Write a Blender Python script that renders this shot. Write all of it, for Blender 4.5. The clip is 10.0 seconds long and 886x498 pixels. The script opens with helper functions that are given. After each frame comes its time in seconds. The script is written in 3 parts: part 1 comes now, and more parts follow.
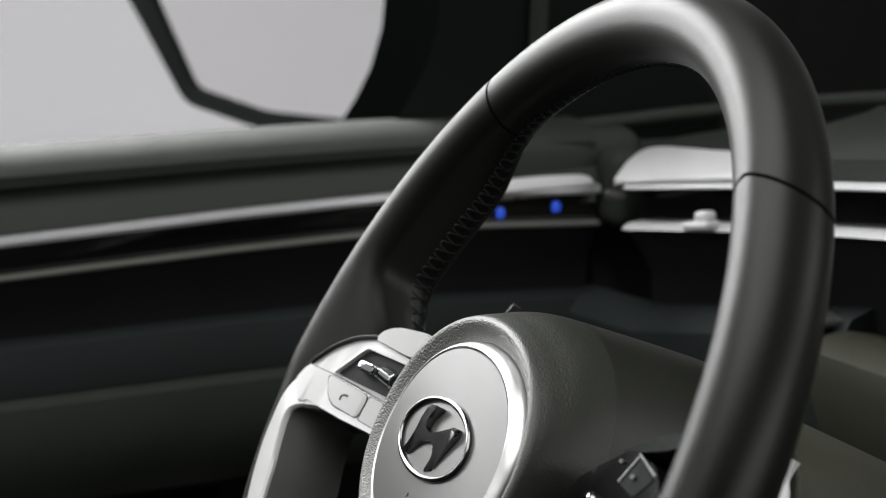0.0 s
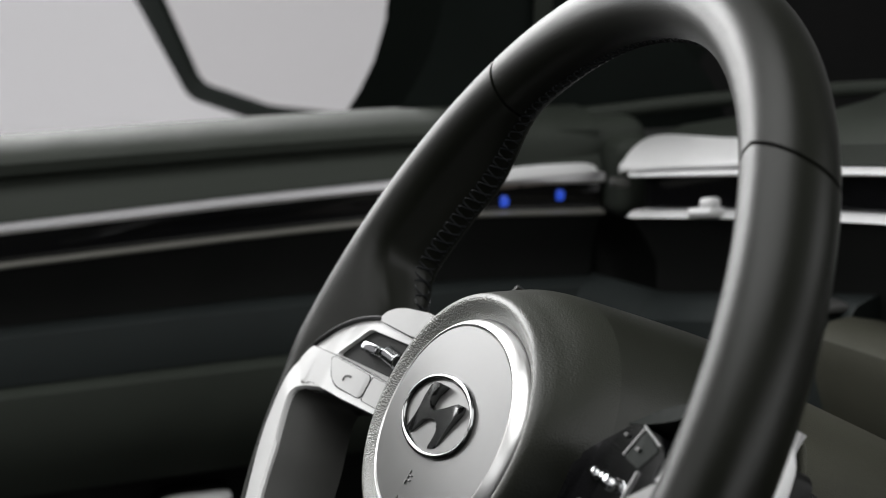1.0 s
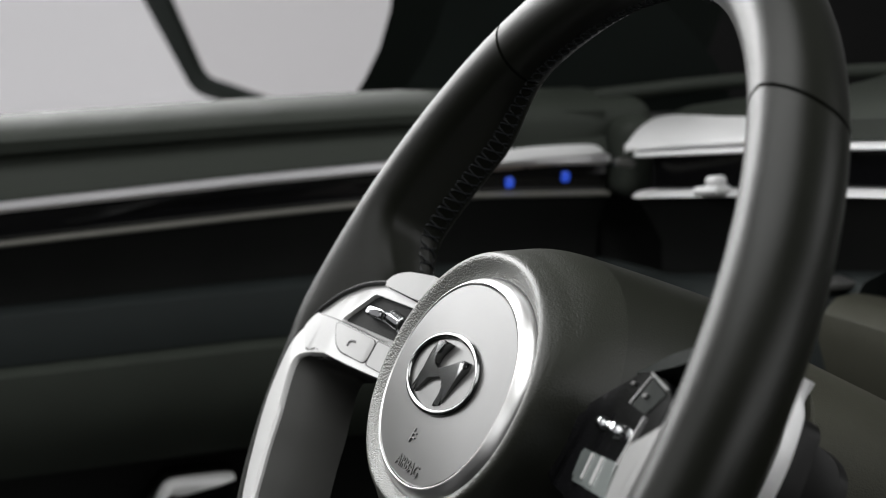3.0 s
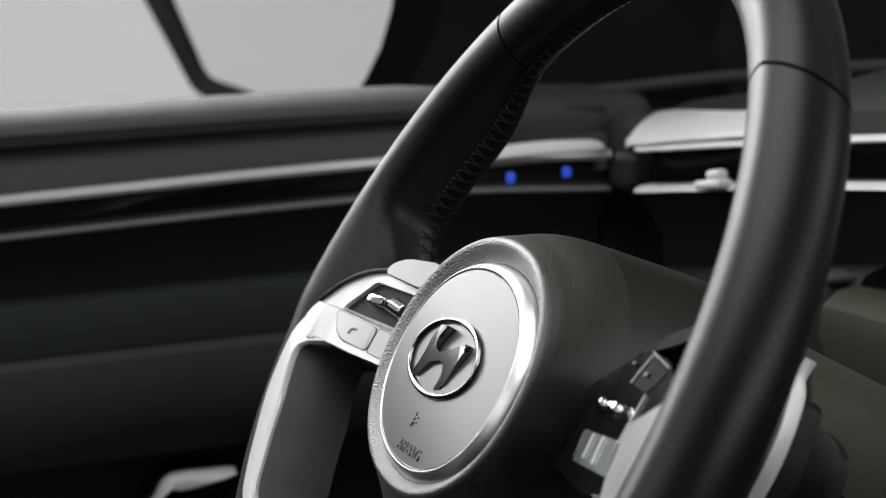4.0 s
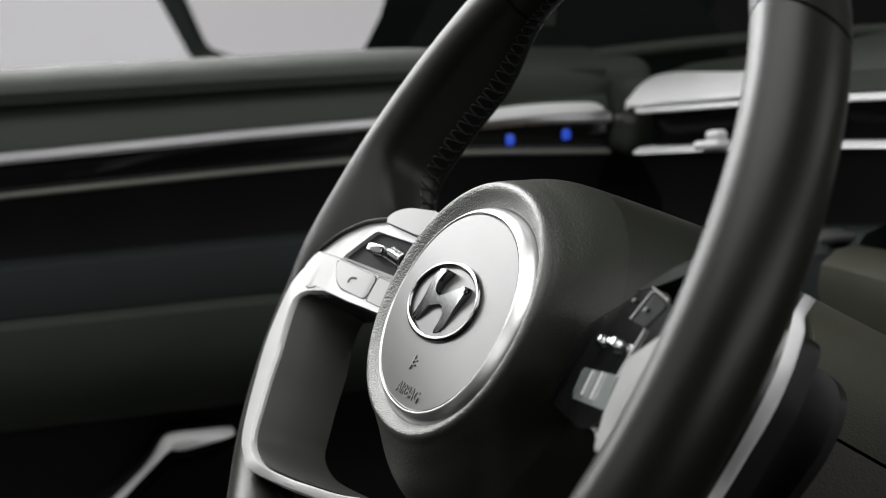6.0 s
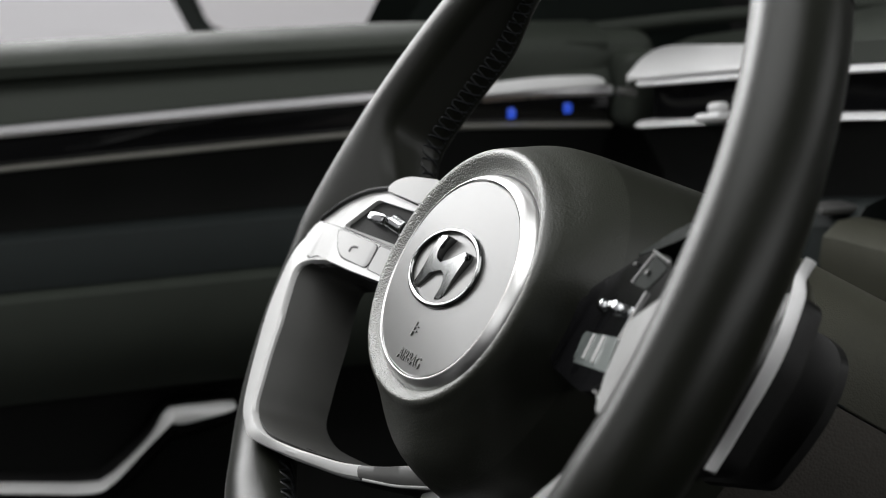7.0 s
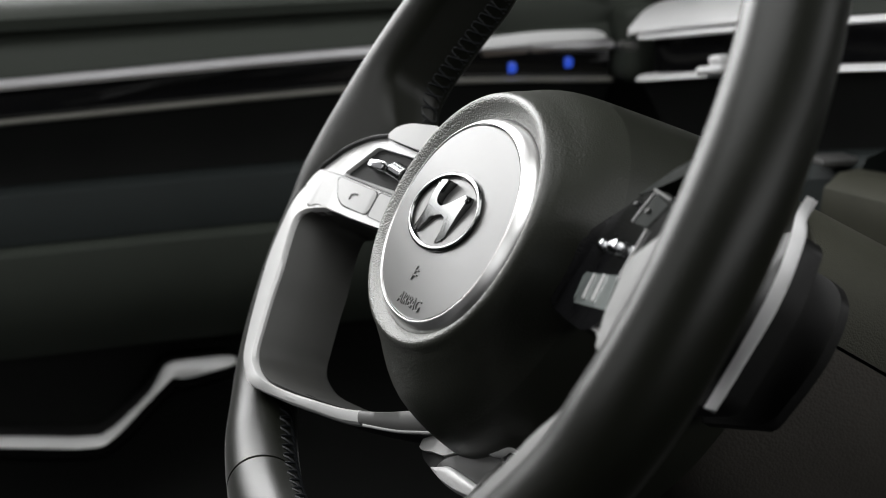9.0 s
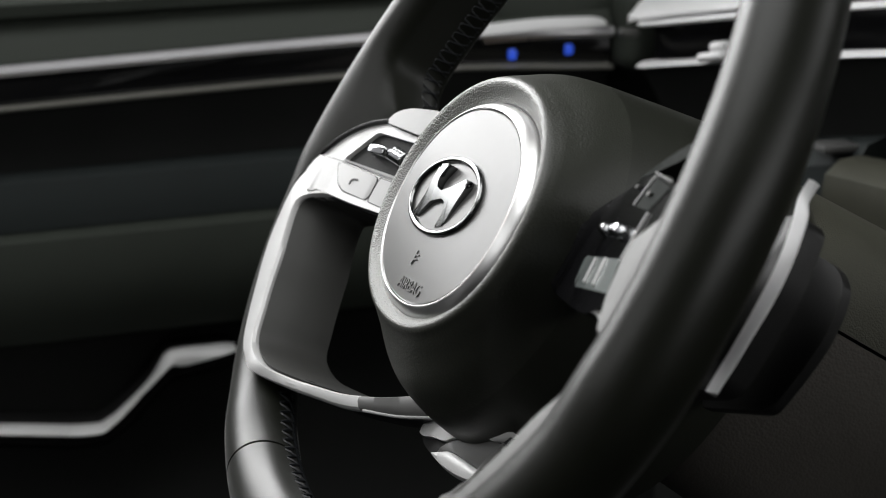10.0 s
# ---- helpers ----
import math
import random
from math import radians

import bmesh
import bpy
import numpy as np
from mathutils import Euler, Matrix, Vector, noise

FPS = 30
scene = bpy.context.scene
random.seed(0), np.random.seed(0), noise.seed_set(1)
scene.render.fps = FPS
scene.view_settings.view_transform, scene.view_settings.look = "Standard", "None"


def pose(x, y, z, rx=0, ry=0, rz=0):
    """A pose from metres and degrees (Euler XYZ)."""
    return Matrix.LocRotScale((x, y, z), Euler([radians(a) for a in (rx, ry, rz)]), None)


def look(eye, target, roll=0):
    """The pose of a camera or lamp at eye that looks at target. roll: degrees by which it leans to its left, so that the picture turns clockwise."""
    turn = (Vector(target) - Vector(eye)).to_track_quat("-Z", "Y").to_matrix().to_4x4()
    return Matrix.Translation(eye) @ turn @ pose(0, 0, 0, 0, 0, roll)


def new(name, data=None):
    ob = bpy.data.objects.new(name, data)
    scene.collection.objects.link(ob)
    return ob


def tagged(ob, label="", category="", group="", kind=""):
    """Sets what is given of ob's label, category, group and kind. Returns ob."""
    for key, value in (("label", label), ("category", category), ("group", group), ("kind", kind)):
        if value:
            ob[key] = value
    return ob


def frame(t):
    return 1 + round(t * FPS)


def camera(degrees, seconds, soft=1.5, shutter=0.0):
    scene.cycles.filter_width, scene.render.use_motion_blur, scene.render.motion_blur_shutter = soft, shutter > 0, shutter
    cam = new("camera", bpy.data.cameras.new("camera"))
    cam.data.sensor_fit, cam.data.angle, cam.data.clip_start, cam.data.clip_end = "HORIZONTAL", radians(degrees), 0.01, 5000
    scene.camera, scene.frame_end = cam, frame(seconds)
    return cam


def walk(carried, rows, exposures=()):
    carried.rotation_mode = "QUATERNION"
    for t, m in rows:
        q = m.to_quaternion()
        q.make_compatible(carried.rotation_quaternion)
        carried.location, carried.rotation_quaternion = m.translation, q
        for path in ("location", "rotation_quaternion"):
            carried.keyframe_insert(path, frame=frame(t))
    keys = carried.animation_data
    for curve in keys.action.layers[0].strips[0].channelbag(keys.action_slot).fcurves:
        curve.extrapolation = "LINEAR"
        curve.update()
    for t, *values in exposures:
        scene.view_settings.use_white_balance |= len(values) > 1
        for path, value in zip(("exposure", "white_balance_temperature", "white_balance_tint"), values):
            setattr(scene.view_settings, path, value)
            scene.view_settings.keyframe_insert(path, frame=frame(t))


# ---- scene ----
LENS = 30.0
cam = camera(LENS, 10.0, soft=1.0)
cam.data.dof.use_dof = True
cam.data.dof.focus_distance = 0.60
cam.data.dof.aperture_fstop = 12.5
ROWS = [
    (0.0, 0.5371, -0.1569, 1.2411, -12.002, 0.377, 73.378),
    (0.5, 0.5358, -0.1570, 1.2355, -11.844, 0.367, 73.422),
    (1.0, 0.5360, -0.1567, 1.2307, -11.851, 0.372, 73.508),
    (1.5, 0.5361, -0.1577, 1.2253, -11.752, 0.321, 73.513),
    (2.0, 0.5356, -0.1571, 1.2199, -11.672, 0.314, 73.592),
    (3.5, 0.5373, -0.1579, 1.2064, -11.270, 0.254, 73.685),
    (4.0, 0.5384, -0.1584, 1.2022, -11.099, 0.231, 73.700),
    (4.5, 0.5391, -0.1589, 1.1981, -10.850, 0.138, 73.695),
    (5.0, 0.5396, -0.1587, 1.1937, -10.906, 0.190, 73.733),
    (5.5, 0.5407, -0.1596, 1.1908, -11.239, 0.077, 73.712),
    (7.0, 0.5424, -0.1600, 1.1821, -12.197, 0.011, 73.740),
    (7.5, 0.5425, -0.1597, 1.1798, -12.467, 0.054, 73.767),
    (8.0, 0.5425, -0.1598, 1.1771, -12.761, 0.064, 73.765),
    (8.5, 0.5431, -0.1599, 1.1750, -13.026, 0.023, 73.768),
    (9.0, 0.5434, -0.1600, 1.1733, -13.277, 0.023, 73.771),
    (9.5, 0.5435, -0.1598, 1.1721, -13.486, 0.004, 73.788),
    (10.0, 0.5423, -0.1601, 1.1708, -13.597, 0.000, 73.751),
]
walk(cam, [(t, pose(x, y, z, 90 + pitch, roll, yaw)) for t, x, y, z, pitch, roll, yaw in ROWS])

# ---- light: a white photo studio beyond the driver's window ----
world = bpy.data.worlds.new("studio_air")
world.use_nodes = True
scene.world = world
bg = world.node_tree.nodes["Background"]
bg.inputs["Color"].default_value = (0.90, 0.93, 0.86, 1)
bg.inputs["Strength"].default_value = 0.17


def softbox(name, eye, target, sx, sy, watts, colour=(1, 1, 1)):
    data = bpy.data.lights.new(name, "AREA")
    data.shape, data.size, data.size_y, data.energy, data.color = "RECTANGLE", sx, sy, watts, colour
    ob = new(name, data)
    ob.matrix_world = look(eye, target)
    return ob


# lamps out of view, added where highlights and fill need them
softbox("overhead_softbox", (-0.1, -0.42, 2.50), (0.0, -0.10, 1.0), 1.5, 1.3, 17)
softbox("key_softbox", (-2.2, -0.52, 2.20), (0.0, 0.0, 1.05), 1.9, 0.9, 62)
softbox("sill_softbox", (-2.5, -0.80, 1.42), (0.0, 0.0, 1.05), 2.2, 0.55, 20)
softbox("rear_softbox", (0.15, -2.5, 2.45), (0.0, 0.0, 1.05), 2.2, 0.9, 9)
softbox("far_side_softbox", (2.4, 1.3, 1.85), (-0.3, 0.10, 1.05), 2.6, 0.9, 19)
softbox("front_fill_softbox", (0.9, 3.2, 2.7), (0.0, 0.0, 1.05), 1.6, 1.2, 11)

# ---- materials ----


def material(name, colour, rough=0.5, metal=0.0, spread=0.12, scale=40.0, bump=0.0, bump_scale=600.0, cells=False, coat=0.0, emit=None, rough_spread=0.08, spec=0.5):
    m = bpy.data.materials.new(name)
    m.use_nodes = True
    nt = m.node_tree
    b = nt.nodes["Principled BSDF"]
    b.inputs["Metallic"].default_value = metal
    b.inputs["Coat Weight"].default_value = coat
    b.inputs["Specular IOR Level"].default_value = spec
    co = nt.nodes.new("ShaderNodeTexCoord")
    n1 = nt.nodes.new("ShaderNodeTexNoise")
    n1.inputs["Scale"].default_value, n1.inputs["Detail"].default_value = scale, 5
    n2 = nt.nodes.new("ShaderNodeTexNoise")
    n2.inputs["Scale"].default_value, n2.inputs["Detail"].default_value = scale * 14, 3
    for n in (n1, n2):
        nt.links.new(co.outputs["Object"], n.inputs["Vector"])
    mix = nt.nodes.new("ShaderNodeMath")
    mix.operation = "MULTIPLY_ADD"
    mix.inputs[1].default_value = 0.4
    nt.links.new(n2.outputs["Fac"], mix.inputs[0])
    scaled = nt.nodes.new("ShaderNodeMath")
    scaled.operation = "MULTIPLY"
    scaled.inputs[1].default_value = 0.6
    nt.links.new(n1.outputs["Fac"], scaled.inputs[0])
    nt.links.new(scaled.outputs[0], mix.inputs[2])
    ramp = nt.nodes.new("ShaderNodeMapRange")
    ramp.inputs["From Min"].default_value, ramp.inputs["From Max"].default_value = 0.3, 0.7
    ramp.inputs["To Min"].default_value, ramp.inputs["To Max"].default_value = 1 - spread, 1 + spread
    nt.links.new(mix.outputs[0], ramp.inputs["Value"])
    mul = nt.nodes.new("ShaderNodeVectorMath")
    mul.operation = "SCALE"
    mul.inputs[0].default_value = colour
    nt.links.new(ramp.outputs[0], mul.inputs["Scale"])
    nt.links.new(mul.outputs[0], b.inputs["Base Color"])
    rr = nt.nodes.new("ShaderNodeMapRange")
    rr.inputs["From Min"].default_value, rr.inputs["From Max"].default_value = 0.3, 0.7
    rr.inputs["To Min"].default_value, rr.inputs["To Max"].default_value = max(0.0, rough - rough_spread * rough), min(1.0, rough + rough_spread * rough)
    nt.links.new(mix.outputs[0], rr.inputs["Value"])
    nt.links.new(rr.outputs[0], b.inputs["Roughness"])
    if bump:
        if cells:
            tex = nt.nodes.new("ShaderNodeTexVoronoi")
            tex.feature = "F1"
            warp = nt.nodes.new("ShaderNodeTexNoise")
            warp.inputs["Scale"].default_value = bump_scale * 0.6
            nt.links.new(co.outputs["Object"], warp.inputs["Vector"])
            add = nt.nodes.new("ShaderNodeVectorMath")
            add.operation = "MULTIPLY_ADD"
            add.inputs[1].default_value = (0.0005, 0.0005, 0.0005)
            nt.links.new(warp.outputs["Color"], add.inputs[0])
            nt.links.new(co.outputs["Object"], add.inputs[2])
            nt.links.new(add.outputs[0], tex.inputs["Vector"])
            out = tex.outputs["Distance"]
        else:
            tex = nt.nodes.new("ShaderNodeTexNoise")
            tex.inputs["Detail"].default_value = 4
            nt.links.new(co.outputs["Object"], tex.inputs["Vector"])
            out = tex.outputs["Fac"]
        tex.inputs["Scale"].default_value = bump_scale
        bp = nt.nodes.new("ShaderNodeBump")
        bp.inputs["Strength"].default_value = bump
        bp.inputs["Distance"].default_value = 0.0006
        if cells:
            bp.invert = True
        nt.links.new(out, bp.inputs["Height"])
        nt.links.new(bp.outputs[0], b.inputs["Normal"])
    if emit:
        b.inputs["Emission Color"].default_value = (*emit[:3], 1)
        b.inputs["Emission Strength"].default_value = emit[3]
    return m


LEATHER = material("smooth_leather", (0.0085, 0.0095, 0.0063), 0.37, spec=0.34, bump=0.07, bump_scale=1500, cells=True, spread=0.10)
sheen = LEATHER.node_tree.nodes["Principled BSDF"]
sheen.inputs["Sheen Weight"].default_value, sheen.inputs["Sheen Roughness"].default_value = 0.18, 0.30
CORE = material("seam_shadow_leather", (0.012, 0.012, 0.012), 0.7)
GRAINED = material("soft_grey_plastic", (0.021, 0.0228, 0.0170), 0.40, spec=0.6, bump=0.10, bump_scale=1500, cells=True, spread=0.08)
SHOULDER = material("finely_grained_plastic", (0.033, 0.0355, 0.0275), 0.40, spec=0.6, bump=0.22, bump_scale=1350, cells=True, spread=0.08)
# same plastic as the cover; brighter light on the lip is in the colour
COLLAR = material("lit_grained_plastic", (0.145, 0.149, 0.135), 0.34, spec=0.8, bump=0.75, bump_scale=1350, cells=True, spread=0.08)
SATIN = material("satin_silver_paint", (0.74, 0.74, 0.735), 0.38, metal=0.15, spread=0.03, scale=80, bump=0.03, bump_scale=4000, spec=0.5)
RINGMETAL = material("satin_chrome", (0.64, 0.64, 0.635), 0.32, metal=1.0, spread=0.02, scale=80)
STRIP = material("brushed_silver_strip", (0.76, 0.75, 0.77), 0.36, metal=0.4, spread=0.04, scale=60, bump=0.03, bump_scale=3000)
# silver of the door's lower strip, its shade put into the colour
SHADED_STRIP = material("shaded_silver_strip", (0.34, 0.335, 0.30), 0.42, metal=0.4, spread=0.05, scale=60, bump=0.03, bump_scale=3000)
BRIGHT = material("bright_satin_silver_trim", (0.93, 0.93, 0.935), 0.42, metal=0.05, spread=0.03, scale=60, bump=0.03, bump_scale=3000)
SOFTBLACK = material("satin_black_plastic", (0.018, 0.018, 0.018), 0.40, spread=0.2, spec=0.25)
CAPSILVER = material("lit_handle_paint", (0.74, 0.74, 0.74), 0.42, metal=0.1, spread=0.04, bump=0.03, bump_scale=4000)
PAD = material("satin_grey_pad_paint", (0.128, 0.128, 0.125), 0.31, metal=0.0, spec=0.45, spread=0.03, scale=60, bump=0.03, bump_scale=4000)
GREY = material("dark_satin_grey_paint", (0.055, 0.055, 0.052), 0.42, metal=0.0, spread=0.05)
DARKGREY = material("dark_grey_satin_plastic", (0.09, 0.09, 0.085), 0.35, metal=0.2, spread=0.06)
CHROME = material("chrome", (0.44, 0.45, 0.46), 0.11, metal=1.0, spread=0.02)
BADGE = material("dark_chrome", (0.235, 0.24, 0.24), 0.14, metal=1.0, spread=0.02)
GLOSS = material("gloss_black_plastic", (0.008, 0.008, 0.009), 0.07, spread=0.2, coat=0.3)
# the same silver with the shade of right spoke and feet put in
SHADED_SILVER = material("shaded_silver_paint", (0.19, 0.19, 0.186), 0.45, metal=0.1, spread=0.04)
SMOKY = material("smoky_grey_plastic", (0.20, 0.222, 0.215), 0.22, spread=0.06, coat=0.3)
BRONZE = material("smoky_bronze", (0.30, 0.255, 0.225), 0.3, metal=0.5, spread=0.15, scale=120)
MATT = material("matt_black_plastic", (0.024, 0.025, 0.024), 0.6, spec=0.25, bump=0.2, bump_scale=900)
THREAD = material("grey_thread", (0.019, 0.021, 0.024), 0.36, spread=0.2, scale=300)
DOORSOFT = material("dark_grey_door_plastic", (0.032, 0.039, 0.030), 0.68, bump=0.25, bump_scale=900, cells=True)
DOORTEAL = material("dark_blue_grey_fabric", (0.022, 0.0290, 0.0288), 0.7, bump=0.3, bump_scale=1400)
SHROUD = material("grained_olive_grey_plastic", (0.070, 0.070, 0.053), 0.5, spec=0.35, bump=0.3, bump_scale=1500, cells=True)
UNDER = material("dark_brown_grey_plastic", (0.105, 0.097, 0.087), 0.6, spec=0.25, bump=0.3, bump_scale=900, cells=True)
RUBBER = material("black_rubber", (0.007, 0.010, 0.008), 0.8, spec=0.15)
PILLAR = material("black_green_pillar_cloth", (0.009, 0.013, 0.011), 0.75, bump=0.3, bump_scale=1200, spec=0.2)
BLUE = material("blue_lamp", (0.02, 0.06, 0.4), 0.3, emit=(0.03, 0.10, 0.75, 0.55))
BODY = material("black_car_paint", (0.014, 0.020, 0.016), 0.12, coat=0.5)
# the wall glows by itself, standing in for studio light on it
STUDIO = material("glowing_white_studio_paint", (0.80, 0.79, 0.80), 0.9, spread=0.02, scale=0.5, emit=(0.81, 0.79, 0.82, 0.33))
CONCRETE = material("white_studio_floor", (0.75, 0.745, 0.76), 0.7, scale=0.5, spread=0.02)
BLACKCLOTH = material("black_cloth", (0.006, 0.006, 0.006), 0.9, scale=5)
MIRROR = material("mirror_glass", (0.96, 0.96, 0.95), 0.02, metal=1.0, spread=0.0)
INK = material("grey_print", (0.16, 0.16, 0.16), 0.5)
CARPET = material("black_carpet", (0.010, 0.010, 0.011), 0.95, bump=0.5, bump_scale=500)

# ---- building helpers ----


def part(name, bm, mat, parent, label="", smooth=True, at=None, sharp=38):
    me = bpy.data.meshes.new(name)
    bmesh.ops.recalc_face_normals(bm, faces=bm.faces)
    bm.to_mesh(me)
    bm.free()
    me.materials.append(mat)
    if smooth:
        for f in me.polygons:
            f.use_smooth = True
        me.set_sharp_from_angle(angle=radians(sharp))
    ob = new(name, me)
    if parent is not None:
        ob.parent = parent
    if at is not None:
        ob.matrix_basis = at
    if label:
        ob["label"] = label
    return ob


def thing(name, m, label, category, group="", kind=""):
    ob = new(name)
    ob.empty_display_size = 0.05
    ob.matrix_world = m
    return tagged(ob, label, category, group, kind)


def spline(points, steps=8, closed=False):
    """A Catmull-Rom curve through a few points of any dimension."""
    p = [np.array(a, float) for a in points]
    n = len(p)
    out = []
    for i in range(n if closed else n - 1):
        a, b, c, d = (p[(i + k) % n] if closed else p[min(max(i + k, 0), n - 1)] for k in (-1, 0, 1, 2))
        for s in range(steps):
            t = s / steps
            out.append(0.5 * (2 * b + (c - a) * t + (2 * a - 5 * b + 4 * c - d) * t * t + (3 * b - a - 3 * c + d) * t ** 3))
    if not closed:
        out.append(p[-1])
    return out


def loft(rings, closed_ring=True, closed_path=False, caps=True):
    """Quads between rings of equal length."""
    bm = bmesh.new()
    vs = [[bm.verts.new(tuple(map(float, q))) for q in r] for r in rings]
    m, n = len(vs), len(vs[0])
    for i in range(m if closed_path else m - 1):
        a, b = vs[i], vs[(i + 1) % m]
        for j in range(n if closed_ring else n - 1):
            k = (j + 1) % n
            bm.faces.new((a[j], a[k], b[k], b[j]))
    if caps and closed_ring and not closed_path:
        bm.faces.new(vs[0])
        bm.faces.new(vs[-1])
    return bm


def plate(outline, low, high, bevel=0.0008, segments=2, lift=None):
    """A slab over a closed plan outline from height low to high, its upper edge rounded."""
    bm = bmesh.new()
    bot = [bm.verts.new((u, v, low)) for u, v in outline]
    top = [bm.verts.new((u, v, high)) for u, v in outline]
    n = len(outline)
    bm.faces.new(bot)
    cap = bm.faces.new(top)
    for i in range(n):
        bm.faces.new((bot[i], bot[(i + 1) % n], top[(i + 1) % n], top[i]))
    if bevel:
        bmesh.ops.bevel(bm, geom=list(cap.edges), offset=bevel, segments=segments, profile=0.5, affect="EDGES")
    if lift:
        us = [u for u, v in outline]
        cut = min(us) + 0.003
        while cut < max(us) - 0.001:
            bmesh.ops.bisect_plane(bm, geom=bm.verts[:] + bm.edges[:] + bm.faces[:], plane_co=(cut, 0, 0), plane_no=(1, 0, 0))
            cut += 0.004
        for q in bm.verts:
            q.co.z += lift(q.co.x, q.co.y)
    return bm


def rounded(corners, r=0.003, steps=4):
    """A polygon with its corners rounded."""
    out = []
    n = len(corners)
    for i in range(n):
        p, a, b = (np.array(corners[(i + k) % n], float) for k in (0, -1, 1))
        da, db = a - p, b - p
        la, lb = np.linalg.norm(da), np.linalg.norm(db)
        k = min(r, la * 0.45, lb * 0.45)
        s, e = p + da / la * k, p + db / lb * k
        for j in range(steps + 1):
            t = j / steps
            out.append(tuple((1 - t) ** 2 * s + 2 * t * (1 - t) * p + t * t * e))
    return out


def box(lo, hi, bevel=0.002, segments=2):
    bm = bmesh.new()
    bmesh.ops.create_cube(bm, size=1)
    lo, hi = np.array(lo), np.array(hi)
    for v in bm.verts:
        v.co = Vector(((lo + hi) / 2 + np.array(v.co) * (hi - lo)))
    if bevel:
        bmesh.ops.bevel(bm, geom=list(bm.edges), offset=bevel, segments=segments, profile=0.5, affect="EDGES")
    return bm


def tube(path, radius, sides=10, up=(0, 0, 1), flat=1.0):
    """A round or flattened bar along a path."""
    rings = []
    p = [np.array(a, float) for a in path]
    for i, c in enumerate(p):
        t = p[min(i + 1, len(p) - 1)] - p[max(i - 1, 0)]
        t /= np.linalg.norm(t)
        s = np.cross(t, up)
        s /= np.linalg.norm(s)
        w = np.cross(s, t)
        r = radius[i] if isinstance(radius, (list, tuple)) else radius
        rings.append([c + r * (math.cos(a) * s + flat * math.sin(a) * w) for a in np.linspace(0, 2 * math.pi, sides, endpoint=False)])
    return loft(rings)


def ease(a, b, x):
    t = min(max((x - a) / (b - a), 0.0), 1.0)
    return t * t * (3 - 2 * t)


# ---- the steering wheel: local x to the car's right, y up the wheel, z toward the driver ----
RAKE = 30.97
HUB = pose(0, 0, 1.05, 90 - RAKE, 0, 0)
wheel = thing("steering_wheel", HUB, "black leather steering wheel with silver trim and a grey horn pad", "steering wheel")

RIM_R, RIM_T, LOW = 0.1718, 0.0142, 0.75


def rim_centre(th):
    s = math.sin(th)
    return np.array([RIM_R * math.cos(th), RIM_R * s * (1.013 if s > 0 else LOW), -0.005])


def rim_ring(deg, sides=40, shrink=0.0, slant=0.0):
    """The rim's section at an angle: round, and drawn out behind and inward at the hand grips."""
    side = deg if deg <= 90 else (180 - deg if deg <= 270 else deg - 360)
    back = 0.009 * ease(50, 30, side) * ease(-30, 0, side)
    inward = 0.022 * ease(15, 4, side) * ease(-14, 2, side)
    ring = []
    for k in range(sides):
        a = 2 * math.pi * k / sides
        th = radians(deg + slant * math.sin(a) * (1 if math.cos(radians(deg)) > 0 else -1))
        if deg < 90 and math.cos(a) > 0:
            th -= radians(3.5 * slant * math.cos(a))
        c = rim_centre(th)
        t = rim_centre(th + 0.01) - rim_centre(th - 0.01)
        t /= np.linalg.norm(t)
        e = np.array([t[1], -t[0], 0])
        r = RIM_T - shrink
        x, z = r * math.cos(a), r * 1.02 * math.sin(a)
        lobe = max(0.0, -math.cos(a)) * max(0.0, -math.sin(a)) * 2
        x -= back * 0.55 * lobe
        z -= back * 1.25 * lobe
        if math.cos(a) < 0:
            x -= inward * (-math.cos(a)) ** 1.5
            z -= inward * 0.5 * (-math.cos(a)) ** 1.5
        if math.sin(a) > 0:
            z *= 1 - 0.10 * ease(-6, -16, side) * ease(-66, -54, side)
        ring.append(c + x * e + np.array([0, 0, z]))
    return ring


def rim_piece(name, start, end, label, gap=0.26):
    rings = []
    n = int(abs(end - start) / 2.0)
    for i in range(n + 1):
        d = start + gap + (end - start - 2 * gap) * i / n
        edge = min(i, n - i)
        sl = 0.8 * (1 - ease(0, 5, edge))
        rings.append(rim_ring(d, slant=sl))
    tuck = lambda deg: rim_ring(deg, shrink=0.0016, slant=0.8)
    rings = [tuck(start + gap * 0.4)] + rings + [tuck(end - gap * 0.4)]
    return part(name, loft(rings), LEATHER, wheel, label)


rim_piece("rim_top", 46, 134, "smooth dark leather rim arc")
rim_piece("hand_grip", 134, 256, "padded leather grip with a thumb rest")
rim_piece("rim_bottom", 256, 284, "smooth dark leather rim arc")
rim_piece("hand_grip", -76, 46, "padded leather grip with a thumb rest")
part("rim_core", loft([rim_ring(d, sides=24, shrink=0.0022) for d in range(0, 360, 3)], closed_path=True, caps=False), CORE, wheel)


def stitches(start, end, step, name="stitching", ka=23, kb=25, thick=0.0007):
    """Cross stitches along the inner back of the rim."""
    bm = bmesh.new()
    d, lo, hi = start, ka, kb
    while d < end:
        for way in (1, -1):
            path = []
            for k in range(5):
                e = d + step * 0.85 * k / 4
                q = np.array(rim_ring(e, 40)[lo + round((hi - lo) * (k if way > 0 else 4 - k) / 4)])
                n = q - rim_centre(radians(e))
                path.append(q + (0.0009 if k == 2 else 0.0005 if k in (1, 3) else -0.0002) * n / np.linalg.norm(n))
            t = tube(path, thick, 5, up=(0.3, 0.2, 1))
            me = bpy.data.meshes.new("stitch_tmp")
            t.to_mesh(me)
            t.free()
